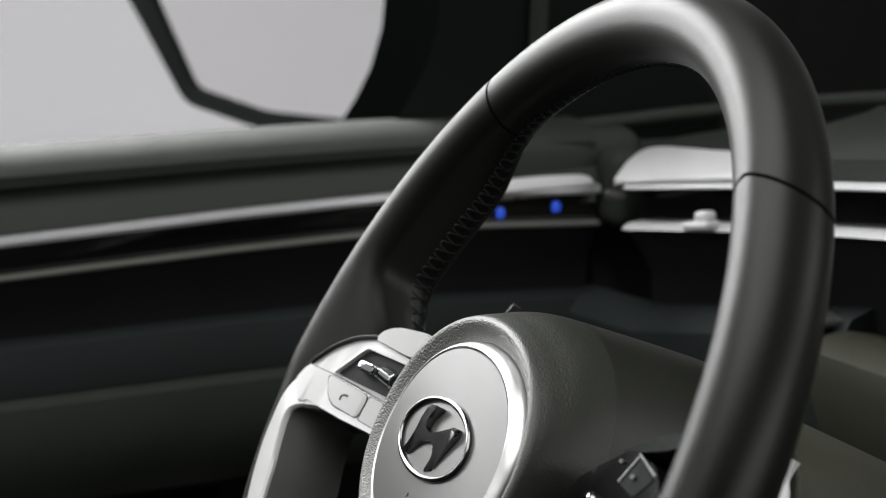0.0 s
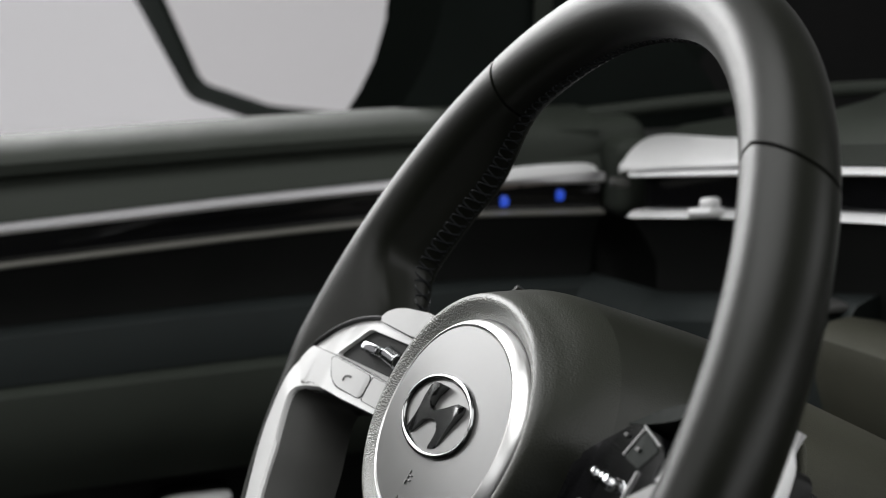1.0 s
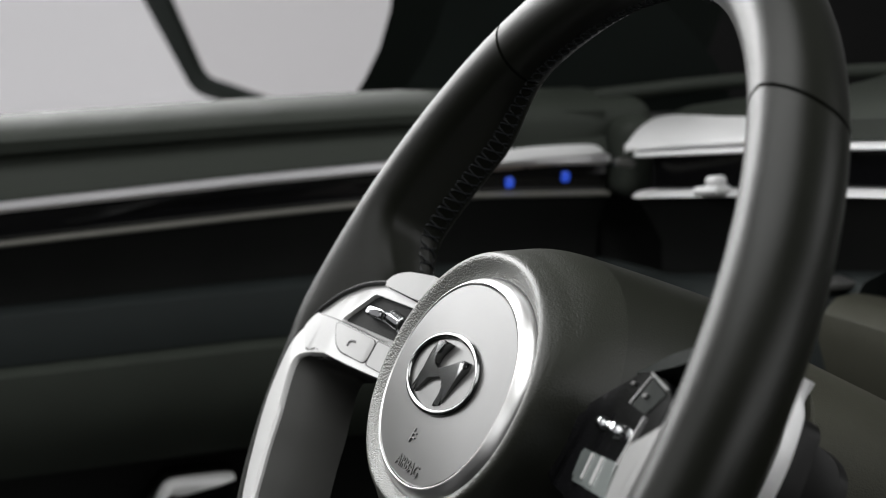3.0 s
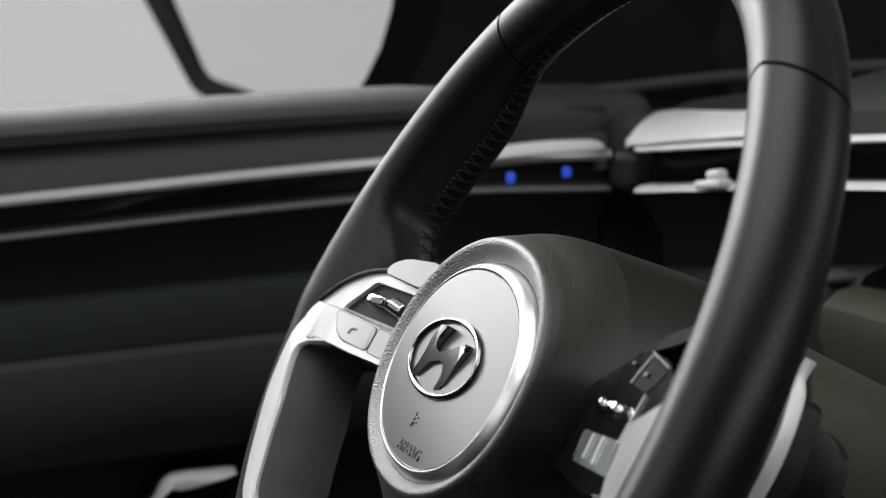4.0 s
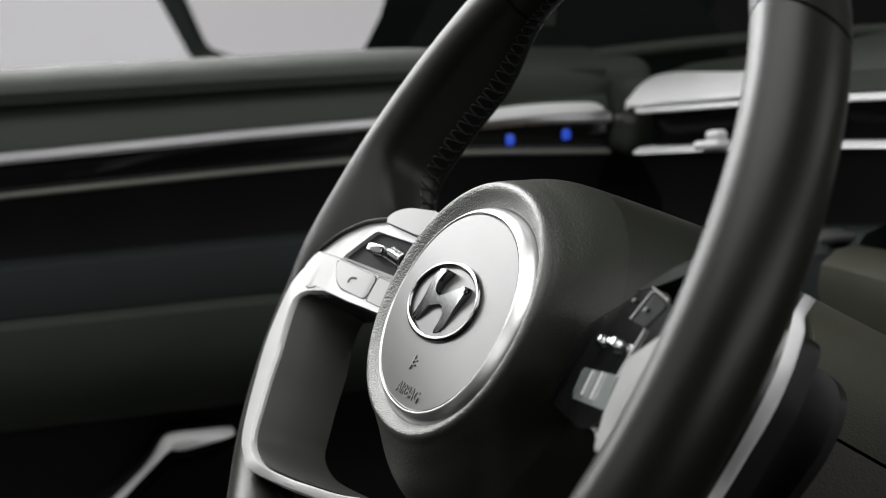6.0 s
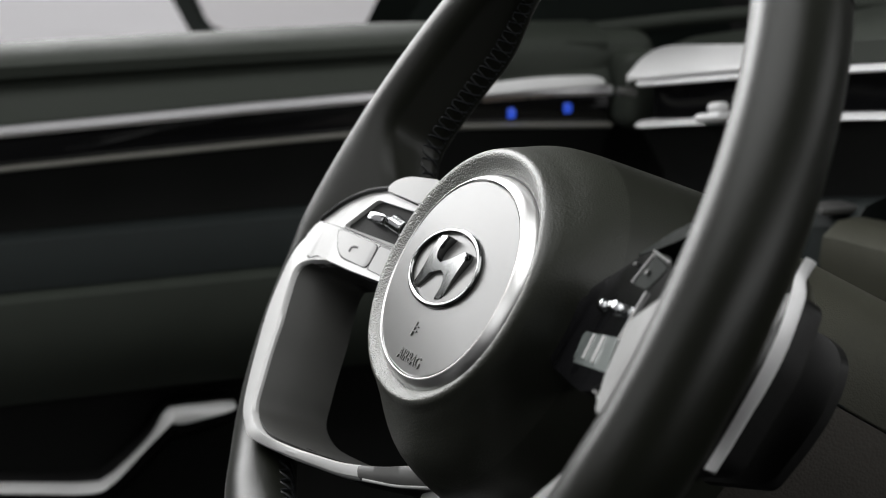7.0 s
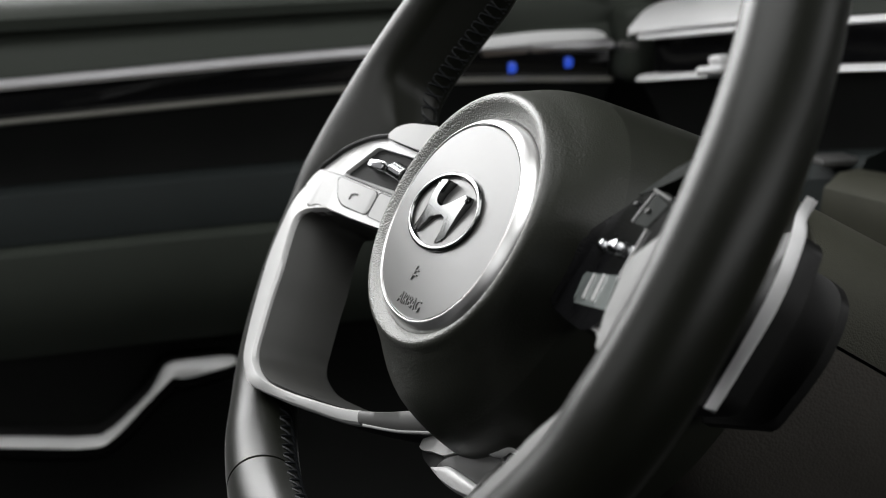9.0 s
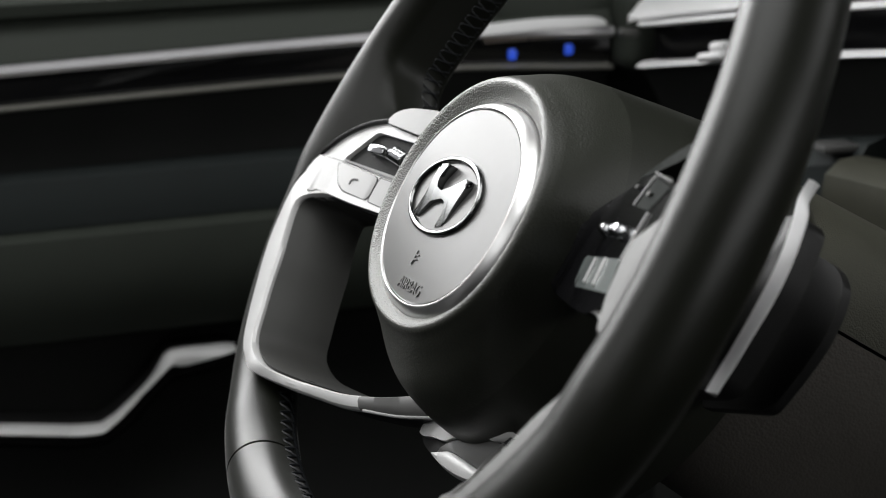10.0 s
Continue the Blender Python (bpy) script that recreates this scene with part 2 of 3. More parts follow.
            bm.from_mesh(me)
            bpy.data.meshes.remove(me)
        d += step
    ob = part(name, bm, THREAD, wheel, "dark grey cross stitching")
    return ob


stitches(84, 171, 1.8, ka=22, kb=24, thick=0.00040)
stitches(240, 300, 2.4, ka=20, kb=24, thick=0.00055)
stitches(9, 84, 1.8, ka=22, kb=24, thick=0.00040)

# hub barrel with its rounded lip


def oval(a, b, z, cu=0.0, cv=0.0, n=96, power=2.15, low=1.0):
    out = []
    for i in range(n):
        t = 2 * math.pi * i / n
        c, s = math.cos(t), math.sin(t)
        out.append((cu + a * math.copysign(abs(c) ** (2 / power), c), cv + b * math.copysign(abs(s) ** (2 / power), s) * (low if s < 0 else 1.0), z))
    return out


# inner wall of the lip, crest, then the side running back to the column: half width, half height, z, centre height, how much deeper the lower half is
hub = spline([(0.0578, 0.0413, -0.0034, 0.0006, 1.0), (0.0602, 0.0427, -0.0024, 0.0010, 1.0), (0.0628, 0.0441, -0.0009, 0.0014, 1.0), (0.0650, 0.0454, 0.0003, 0.0016, 1.0), (0.0668, 0.0466, 0.0006, 0.0017, 1.0), (0.0686, 0.0481, -0.0002, 0.0018, 1.0), (0.0697, 0.0495, -0.0025, 0.0021, 1.01), (0.0702, 0.0514, -0.0070, 0.0030, 1.08),
              (0.0698, 0.0565, -0.0200, 0.0050, 1.24), (0.0692, 0.0612, -0.0450, 0.0055, 1.27), (0.0686, 0.0650, -0.0800, 0.0075, 1.24), (0.0684, 0.0660, -0.0980, 0.0080, 1.22)], 6)
# the inner wall is steeper at the top than at the bottom
hub = [[(u, v, q - 0.022 * v * ease(0.0655, 0.0580, a)) for u, v, q in oval(a, b, z, cv=cv, n=160, power=2.1, low=low)] for a, b, z, cv, low in hub]
part("lip_collar", loft(hub[:25], caps=False), COLLAR, wheel, "grained inner collar of the lip, its light put into the colour", sharp=80)
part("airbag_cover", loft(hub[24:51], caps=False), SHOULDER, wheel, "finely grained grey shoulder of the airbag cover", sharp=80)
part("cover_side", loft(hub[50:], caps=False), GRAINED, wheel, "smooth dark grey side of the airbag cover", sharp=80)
part("cover_back", loft([hub[0], oval(0.058, 0.041, -0.0100, n=160)]), CORE, wheel)
ring = [(0.0542, 0.0371, -0.0030), (0.0543, 0.0372, 0.0000), (0.0545, 0.0374, 0.0001), (0.0550, 0.0380, -0.0002), (0.0562, 0.0395, -0.0012), (0.0572, 0.0407, -0.0026), (0.0577, 0.0412, -0.0040), (0.0577, 0.0412, -0.0060)]
part("trim_ring", loft([oval(a, b, z, cu=-0.0016 * ease(-0.004, 0.0, z)) for a, b, z in ring], caps=False), RINGMETAL, wheel, "satin silver trim ring", sharp=70)
disc = [(0.0541, 0.0368, -0.003), (0.0541, 0.0368, -0.0008), (0.0536, 0.0363, -0.0002)] + [(0.0536 * k, 0.0363 * k, -0.0002 + 0.0012 * (1 - k * k)) for k in (0.9, 0.75, 0.55, 0.35, 0.15)]
part("horn_pad", loft([oval(a, b, z, cu=-0.0016) for a, b, z in disc]), PAD, wheel, "satin grey horn pad")

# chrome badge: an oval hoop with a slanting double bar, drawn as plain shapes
EC = (-0.0044, 0.0018)
TILT = Matrix.Translation((*EC, 0)) @ Matrix.Rotation(radians(5), 4, "Z") @ Matrix.Translation((-EC[0], -EC[1], 0))


def hoop(a, b, r, z, n=72, m=10):
    rings = []
    for i in range(n):
        t = 2 * math.pi * i / n
        c = np.array([EC[0] + a * math.cos(t), EC[1] + b * math.sin(t), z])
        e = np.array([math.cos(t) / a, math.sin(t) / b, 0])
        e /= np.linalg.norm(e)
        rings.append([c + r * math.cos(k) * e + np.array([0, 0, 0.8 * r * math.sin(k)]) for k in np.linspace(0, 2 * math.pi, m, endpoint=False)])
    return loft(rings, closed_path=True, caps=False)


badge = part("badge_hoop", hoop(0.0320, 0.0141, 0.0012, 0.0014), BADGE, wheel, "dark chrome oval badge hoop", at=TILT)


# the slanted sign inside the hoop, one raised shape with chamfered edges
SIGN = [(-0.0198, -0.0100), (-0.0160, -0.0046), (-0.0139, -0.0005), (-0.0124, 0.0043), (-0.0091, 0.0100), (-0.0013, 0.0110), (-0.0061, 0.0059), (-0.0065, 0.0024), (-0.0009, 0.0011), (0.0066, 0.0032), (0.0195, 0.0080), (0.0206, 0.0056), (0.0165, -0.0008), (0.0118, -0.0099), (0.0047, -0.0119), (0.0076, -0.0064), (0.0074, -0.0026), (0.0026, -0.0013), (-0.0071, -0.0035), (-0.0152, -0.0103)]
sign_outline = rounded([(EC[0] + u, EC[1] + v) for u, v in SIGN], 0.0010)
part("badge_sign", plate(sign_outline, -0.0012, 0.0031, 0.0013, 3, lift=lambda u, v=0.0: 0.15 * (v - EC[1]) - 0.02 * (u - EC[0])), BADGE, wheel, "dark chrome slanted sign inside the hoop", at=TILT, sharp=30)


def lettering(text, size, at, mat, parent, label="", depth=0.00022):
    cu = bpy.data.curves.new("lettering", "FONT")
    cu.body, cu.size, cu.extrude, cu.align_x, cu.align_y = text, size, depth, "CENTER", "CENTER"
    tmp = new("lettering_source", cu)
    me = bpy.data.meshes.new_from_object(tmp.evaluated_get(bpy.context.evaluated_depsgraph_get()))
    bpy.data.objects.remove(tmp)
    me.materials.clear()
    me.materials.append(mat)
    ob = new("lettering", me)
    ob.parent = parent
    ob.matrix_basis = at
    if label:
        ob["label"] = label
    return ob


lettering("AIRBAG", 0.0068, Matrix.Translation((0.0072, -0.0311, 0.0003)) @ Matrix.Rotation(radians(5), 4, "Z") @ Matrix.Diagonal((1.0, 0.9, 1, 1)), DARKGREY, wheel, "embossed word on the pad")
horn = bmesh.new()
for q in ([(-0.0012, -0.0030), (-0.0004, -0.0030), (0.0002, 0.0028), (-0.0006, 0.0028)], [(0.0002, 0.0006), (0.0030, 0.0008), (0.0030, 0.0014), (0.0002, 0.0012)], [(0.0000, -0.0012), (0.0030, -0.0010), (0.0030, -0.0004), (0.0000, -0.0006)]):
    lo = [horn.verts.new((u, v, 0)) for u, v in q]
    hi = [horn.verts.new((u, v, 0.0005)) for u, v in q]
    horn.faces.new(hi)
    for i in range(len(q)):
        horn.faces.new((lo[i], lo[(i + 1) % len(q)], hi[(i + 1) % len(q)], hi[i]))
part("horn_sign", horn, INK, wheel, "small embossed horn sign", smooth=False, at=Matrix.Translation((-0.0009, -0.0218, 0.0006)) @ Matrix.Rotation(radians(5), 4, "Z") @ Matrix.Scale(0.95, 4))


# ---- the two side spokes: a silver loop and its switch cluster, the second one mirrored ----


def dish(u, v=0.0):
    """How far the spokes' face lies behind the grips at u."""
    x = max(0.0, 0.150 - abs(u))
    return 0.007 - 0.2 * x - 1.2 * x * x


def side_spoke(M, dark):
    # the right spoke's silver has its shade in the colour
    silver = SHADED_SILVER if dark else SATIN

    def add(name, bm, mat, parent=wheel, label="", smooth=True):
        bm.transform(M)
        return part(name, bm, mat, parent, label, smooth, sharp=22 if name.startswith(("switch", "carrier")) else 28 if name == "spoke_trim" else 62)

    def joint(outline, height, grow=0.0006):
        c = np.mean(np.array(outline), axis=0)
        big = []
        for p in outline:
            d = np.array(p) - c
            big.append(tuple(np.array(p) + d / np.linalg.norm(d) * grow))
        add("button_joint", plate(big, -0.010, height, 0, lift=dish), CORE)

    # silver loop along the grip and down to the lower spoke
    up = np.array([0, 0, 1.0])
    outer = spline([(-0.1510, -0.0143, 0.0060), (-0.1597, -0.0230, 0.0070), (-0.1641, -0.0338, 0.0075), (-0.1588, -0.0510, 0.0075), (-0.1507, -0.0630, 0.0075), (-0.1397, -0.0739, 0.0075), (-0.1283, -0.0843, 0.0075), (-0.1151, -0.0938, 0.0075),
                    (-0.1035, -0.0977, 0.0070), (-0.0920, -0.0998, 0.0050), (-0.0748, -0.0965, -0.0039), (-0.0630, -0.0930, -0.0121), (-0.0524, -0.0896, -0.0202), (-0.0438, -0.0855, -0.0257), (-0.0326, -0.0800, -0.0339), (-0.0226, -0.0740, -0.0400), (-0.0030, -0.0640, -0.0470)], 8)
    inner = spline([(-0.1294, -0.0259, 0.0024), (-0.1446, -0.0318, 0.0058), (-0.1479, -0.0378, 0.0075), (-0.1400, -0.0492, 0.0075), (-0.1315, -0.0579, 0.0075), (-0.1232, -0.0693, 0.0075), (-0.1140, -0.0800, 0.0074), (-0.1057, -0.0892, 0.0071),
                    (-0.0970, -0.0931, 0.0061), (-0.0854, -0.0943, 0.0031), (-0.0740, -0.0920, -0.0045), (-0.0650, -0.0891, -0.0105), (-0.0547, -0.0852, -0.0184), (-0.0467, -0.0809, -0.0240), (-0.0387, -0.0761, -0.0290), (-0.0284, -0.0676, -0.0373), (-0.0080, -0.0560, -0.0460)], 8)
    rings = []
    for o, i in zip(outer, inner):
        side = (o - i) / np.linalg.norm(o - i)
        mid = (o + i) / 2 + 0.0004 * up
        rings.append([o - 0.0035 * up, o - 0.0012 * up, o - 0.0007 * side, mid, i + 0.0009 * side, i - 0.0014 * up, i - 0.006 * up])
    turn = 104
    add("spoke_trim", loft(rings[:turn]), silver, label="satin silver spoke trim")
    add("spoke_foot", loft(rings[turn - 1:]), SHADED_SILVER, label="foot of the silver spoke trim, shade put into its colour")
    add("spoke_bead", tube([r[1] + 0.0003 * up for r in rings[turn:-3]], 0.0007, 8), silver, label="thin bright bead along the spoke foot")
    shell = [[o - 0.0030 * up - 0.0008 * w, o - 0.0040 * up - 0.0002 * w, o - 0.014 * up - 0.001 * w, o - 0.028 * up - 0.004 * w, o - 0.028 * up - 0.008 * w, o - 0.0040 * up - 0.006 * w]
             for o, w in ((o, (o - i) / np.linalg.norm(o - i)) for o, i in zip(outer[56:], inner[56:]))]
    add("spoke_shell", loft(shell), SOFTBLACK, label="satin black back shell of the spoke")
    # the deep inner wall of the opening
    hole = spline([(-0.0650, -0.0165, -0.018), (-0.0921, -0.0209, -0.0085), (-0.1151, -0.0238, -0.0014)], 6)[:-1] + list(inner)
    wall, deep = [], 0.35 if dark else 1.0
    for i in hole:
        b = ease(-0.078, -0.096, i[1])
        k = np.array([0.004 - 0.002 * b, 0.002 + 0.002 * b, 0])
        wall.append([i - 0.0030 * up, i - 0.0022 * up + 0.3 * k, i + k - 0.010 * deep * up, i + 2 * k - 0.024 * deep * up, i + 2 * k - 0.030 * deep * up, i - 0.030 * deep * up])
    add("spoke_wall", loft(wall), GREY, label="dark satin inner wall of the spoke")
    if dark:
        return
    face = [(-0.0500, 0.0290), (-0.0800, 0.0245), (-0.0950, 0.0195), (-0.1147, 0.0134), (-0.1283, 0.0074), (-0.1404, -0.0012), (-0.1481, -0.0096), (-0.1528, -0.0144), (-0.1580, -0.0200), (-0.1430, -0.0272), (-0.1151, -0.0233), (-0.0921, -0.0204), (-0.0550, -0.0150)]
    joint(rounded(face, 0.004), -0.0030, 0.0010)
    add("switch_carrier", plate(rounded(face, 0.004), -0.016, -0.0012, 0.0008, lift=dish), silver, label="satin silver switch carrier")
    seam = [(u, v, dish(u) - 0.0004) for u, v in spline([(-0.0800, 0.0252), (-0.0952, 0.0201), (-0.1149, 0.0140), (-0.1287, 0.0079), (-0.1409, -0.0008), (-0.1487, -0.0092), (-0.1536, -0.0142), (-0.1605, -0.0226), (-0.1650, -0.0338), (-0.1598, -0.0512), (-0.1516, -0.0633)], 6)]
    add("carrier_seam", tube(seam, 0.0010, 8), CORE)
    lower = [(-0.1533, -0.0142), (-0.1296, -0.0106), (-0.1071, -0.0082), (-0.0700, -0.0036), (-0.0680, -0.0160), (-0.0911, -0.0202), (-0.1108, -0.0233), (-0.1266, -0.0252), (-0.1392, -0.0266), (-0.1440, -0.0300), (-0.1600, -0.0236)]
    key = silver
    tone = "silver"
    add("switch_bezel", plate(rounded(lower, 0.002), -0.012, 0.0002, 0.0009, lift=dish), key)
    joint(rounded(lower, 0.002), -0.0002)
    joint(rounded([(-0.1325, -0.0126), (-0.1300, -0.0112), (-0.1018, -0.0082), (-0.1016, -0.0188), (-0.1202, -0.0208), (-0.1262, -0.0189)], 0.003), 0.00038, 0.0006)
    joint(rounded([(-0.1006, -0.0080), (-0.0750, -0.0048), (-0.0760, -0.0160), (-0.1004, -0.0187)], 0.0010), 0.00038, 0.0006)
    joint(rounded([(-0.1139, 0.0126), (-0.1114, 0.0174), (-0.1070, 0.0206), (-0.1020, 0.0229), (-0.0860, 0.0272), (-0.0800, 0.0176), (-0.0916, 0.0146)], 0.0018), -0.0004, 0.0009)
    call = add("switch_button", plate(rounded([(-0.1325, -0.0126), (-0.1300, -0.0112), (-0.1018, -0.0082), (-0.1016, -0.0188), (-0.1202, -0.0208), (-0.1262, -0.0189)], 0.003), -0.006, 0.0005, 0.0002, lift=dish), silver, label="silver push button")
    add("switch_button", plate(rounded([(-0.1006, -0.0080), (-0.0750, -0.0048), (-0.0760, -0.0160), (-0.1004, -0.0187)], 0.0010), -0.006, 0.0005, 0.0002, lift=dish), silver, label="silver push button")
    hook = tube([(u, v, dish(u) + 0.0005) for u, v in spline([(-0.1172, -0.0172), (-0.1172, -0.0153), (-0.1155, -0.0141), (-0.1133, -0.0137)], 5)], 0.0005, 6)
    hook.transform(M)
    part("call_sign", hook, INK, call, "small printed handset sign")
    add("switch_button", plate(rounded([(-0.1139, 0.0126), (-0.1114, 0.0174), (-0.1070, 0.0206), (-0.1020, 0.0229), (-0.0860, 0.0272), (-0.0800, 0.0176), (-0.0916, 0.0146)], 0.0018), -0.010, 0.0020, 0.0014, lift=dish), key, label="raised " + tone + " push button")
    frame_out, frame_in = [(-0.1318, -0.0104), (-0.1176, 0.0088), (-0.0780, 0.0146), (-0.0790, -0.0036)], [(-0.1300, -0.0096), (-0.1170, 0.0074), (-0.0790, 0.0132), (-0.0800, -0.0024)]
    o, i = rounded(frame_out, 0.002), rounded(frame_in, 0.002)
    ringset = [[(*a, -0.002 + dish(a[0])), (*a, 0.0006 + dish(a[0])), (*b, 0.0008 + dish(b[0])), (*b, -0.005 + dish(b[0]))] for a, b in zip(o, i)]
    add("switch_frame", loft(ringset, closed_ring=False, closed_path=True), silver)
    add("switch_panel", plate(rounded(frame_in, 0.002), -0.006, -0.0011, 0.0003, lift=dish), MATT, label="matt black switch panel")
    lever = bmesh.new()
    bmesh.ops.create_cube(lever, size=1)
    for v in lever.verts:
        v.co = Vector((-0.1085 + v.co.x * 0.011, 0.0012 + v.co.y * 0.0046 * (1 - 0.3 * v.co.z) + 0.15 * v.co.x * 0.013, dish(-0.1085) + 0.0004 + v.co.z * 0.0060 - 0.25 * v.co.x * 0.013))
    bmesh.ops.bevel(lever, geom=list(lever.edges), offset=0.0011, segments=3, profile=0.5, affect="EDGES")
    add("switch_toggle", lever, CHROME, label="chrome toggle")
    roll = bmesh.new()
    bmesh.ops.create_cone(roll, cap_ends=True, segments=20, radius1=0.0036, radius2=0.0036, depth=0.010, matrix=Matrix.Translation((-0.0965, 0.0030, dish(-0.0965) - 0.0002)) @ Matrix.Rotation(radians(105), 4, "Y"))
    bmesh.ops.bevel(roll, geom=[e for e in roll.edges if len(e.link_faces) == 2 and any(len(f.verts) > 4 for f in e.link_faces)], offset=0.0008, segments=2, profile=0.5, affect="EDGES")
    add("switch_roller", roll, CHROME, label="chrome roller")


side_spoke(Matrix.Translation((0.009, 0.0005, 0.0027)), False)
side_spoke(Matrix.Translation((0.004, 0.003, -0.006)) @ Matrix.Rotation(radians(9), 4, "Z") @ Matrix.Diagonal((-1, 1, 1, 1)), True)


def right_cluster():
    """The gloss black switch block of the other spoke, leaning from the hub up to the grip."""
    lean = lambda u, v=0.0: -0.022 + 0.25 * (u - 0.07) + 24.0 * max(0.0, 0.084 - u) ** 2

    def slab(name, outline, low, high, mat, label="", r=0.002, bevel=0.0008):
        return part(name, plate(rounded(outline, r), low, high, bevel, lift=lean), mat, wheel, label, sharp=50 if bevel > 0.002 else 25)

    def line(name, a, b, w, high, mat, label=""):
        return part(name, tube([(*a, lean(a[0]) + high), (*b, lean(b[0]) + high)], w, 8), mat, wheel, label)

    outline = spline([(0.0690, -0.0040), (0.0686, 0.0040), (0.0686, 0.0120), (0.0700, 0.0220), (0.0796, 0.0331), (0.0949, 0.0405), (0.1080, 0.0414), (0.1250, 0.0415), (0.1390, 0.0368), (0.1418, 0.0309), (0.1311, 0.0261), (0.1241, 0.0170), (0.1320, 0.0060), (0.1180, -0.0030), (0.0995, -0.0052), (0.0800, -0.0056)], 5, closed=True)
    part("switch_block", plate(outline, -0.012, 0.0, 0.0014, 3, lift=lean), GLOSS, wheel, "gloss black switch block", sharp=60)
    slab("switch_rim", [(0.0860, 0.0380), (0.1120, 0.0487), (0.1350, 0.0555), (0.1400, 0.0521), (0.1224, 0.0465), (0.1030, 0.0415)], -0.012, 0.0004, RUBBER, "matt black upper edge of the switch block", 0.002)
    slab("switch_button", [(0.0800, 0.0300), (0.0915, 0.0395), (0.1035, 0.0412), (0.1068, 0.0407), (0.0995, 0.0300)], -0.004, 0.0003, GLOSS, "gloss black push button", 0.0015, 0.0003)
    slab("switch_button", [(0.1010, 0.0300), (0.1082, 0.0406), (0.1290, 0.0388), (0.1195, 0.0305)], -0.004, 0.0003, RUBBER, "matt black push button", 0.0015, 0.0003)
    slab("switch_button", [(0.0780, 0.0100), (0.1190, 0.0146), (0.1262, 0.0045), (0.0815, -0.0002)], -0.004, 0.0004, SMOKY, "smoky grey push button", 0.0015, 0.0006)
    line("silver_line_or_glint", (0.0991, 0.0304), (0.1062, 0.0405), 0.0005, 0.0004, SATIN)
    line("silver_line_or_glint", (0.1208, 0.0300), (0.1203, 0.0145), 0.0005, 0.0003, SATIN)
    line("silver_line_or_glint", (0.1068, 0.0414), (0.1316, 0.0401), 0.0005, 0.0010, PAD)
    # two bars on the grey button stand for its bright reflections
    line("silver_line_or_glint", (0.0915, 0.0110), (0.0939, 0.0030), 0.0007, 0.0006, SATIN)
    line("silver_line_or_glint", (0.1040, 0.0126), (0.1068, 0.0040), 0.0009, 0.0004, SATIN)
    for u, v, r in ((0.0850, 0.0200, 0.0028), (0.0960, 0.0212, 0.0022), (0.1045, 0.0217, 0.0032)):
        bm = bmesh.new()
        bmesh.ops.create_uvsphere(bm, u_segments=16, v_segments=10, radius=r, matrix=Matrix.Translation((u, v, lean(u) + 0.0012)) @ Matrix.Diagonal((1.6, 0.8, 0.8, 1)))
        part("switch_roller", bm, CHROME, wheel, "chrome roller")
    for u, v in ((0.0929, 0.0354), (0.1117, 0.0347)):
        slab("printed_sign", [(u - 0.002, v - 0.0006), (u + 0.002, v - 0.0001), (u + 0.002, v + 0.0011), (u - 0.002, v + 0.0006)], 0, 0.0013, PAD, "small grey printed sign", 0.0003, 0)
    slab("carrier_end", [(0.1203, 0.0201), (0.1410, 0.0311), (0.1500, 0.0350), (0.1560, 0.0205), (0.1580, 0.0000), (0.1395, -0.0060), (0.1278, 0.0040), (0.1230, 0.0140)], -0.010, 0.0006, SHADED_SILVER, "satin silver carrier end", 0.002)


right_cluster()

# centre bar under the hub, between the two loops
upper = spline([(-0.0222, -0.0795), (-0.0205, -0.0764), (-0.0112, -0.0712), (-0.0014, -0.0663), (0.0105, -0.0610), (0.0300, -0.0500), (0.0450, -0.0520), (0.0412, -0.0602), (0.0233, -0.0649), (0.0087, -0.0720), (0.0033, -0.0750), (-0.0072, -0.0775), (-0.0162, -0.0802)], 4, closed=True)
part("upper_bar", plate(upper, -0.056, -0.0418, 0.0026, 5), SATIN, wheel, "satin silver upper centre bar")
lower = spline([(0.0000, -0.0808), (0.0050, -0.0748), (0.0087, -0.0727), (0.0233, -0.0656), (0.0412, -0.0609), (0.0500, -0.0600), (0.0470, -0.0660), (0.0420, -0.0712), (0.0250, -0.0740), (0.0116, -0.0760)], 4, closed=True)
part("lower_bar", plate(lower, -0.056, -0.0428, 0.0012, 3), PAD, wheel, "satin grey lower centre bar")
lip_in = spline([(-0.0004, -0.0812), (0.0045, -0.0790), (0.0116, -0.0762), (0.0250, -0.0742), (0.0408, -0.0718), (0.0477, -0.0650), (0.0520, -0.0580)], 6)
lip_out = spline([(0.0004, -0.0822), (0.0060, -0.0826), (0.0140, -0.0824), (0.0290, -0.0803), (0.0450, -0.0757), (0.0515, -0.0690), (0.0550, -0.0610)], 6)
rings = []
for a, b in zip(lip_in, lip_out):
    m = 0.5 * (a + b)
    rings.append([(*a, -0.056), (*a, -0.0425), (*(0.7 * a + 0.3 * m), -0.0416), (*m, -0.0412), (*(0.7 * b + 0.3 * m), -0.0418), (*b, -0.0435), (*b, -0.056)])
part("lower_lip", loft(rings), SATIN, wheel, "satin silver lip under the centre bar")
part("bar_seam", plate(rounded([(-0.0250, -0.0800), (-0.0205, -0.0752), (0.0100, -0.0600), (0.0450, -0.0540), (0.0450, -0.0640), (0.0000, -0.0830), (-0.0160, -0.0830)], 0.003), -0.058, -0.0440, 0.002), CORE, wheel, "dark joint round the centre bar")

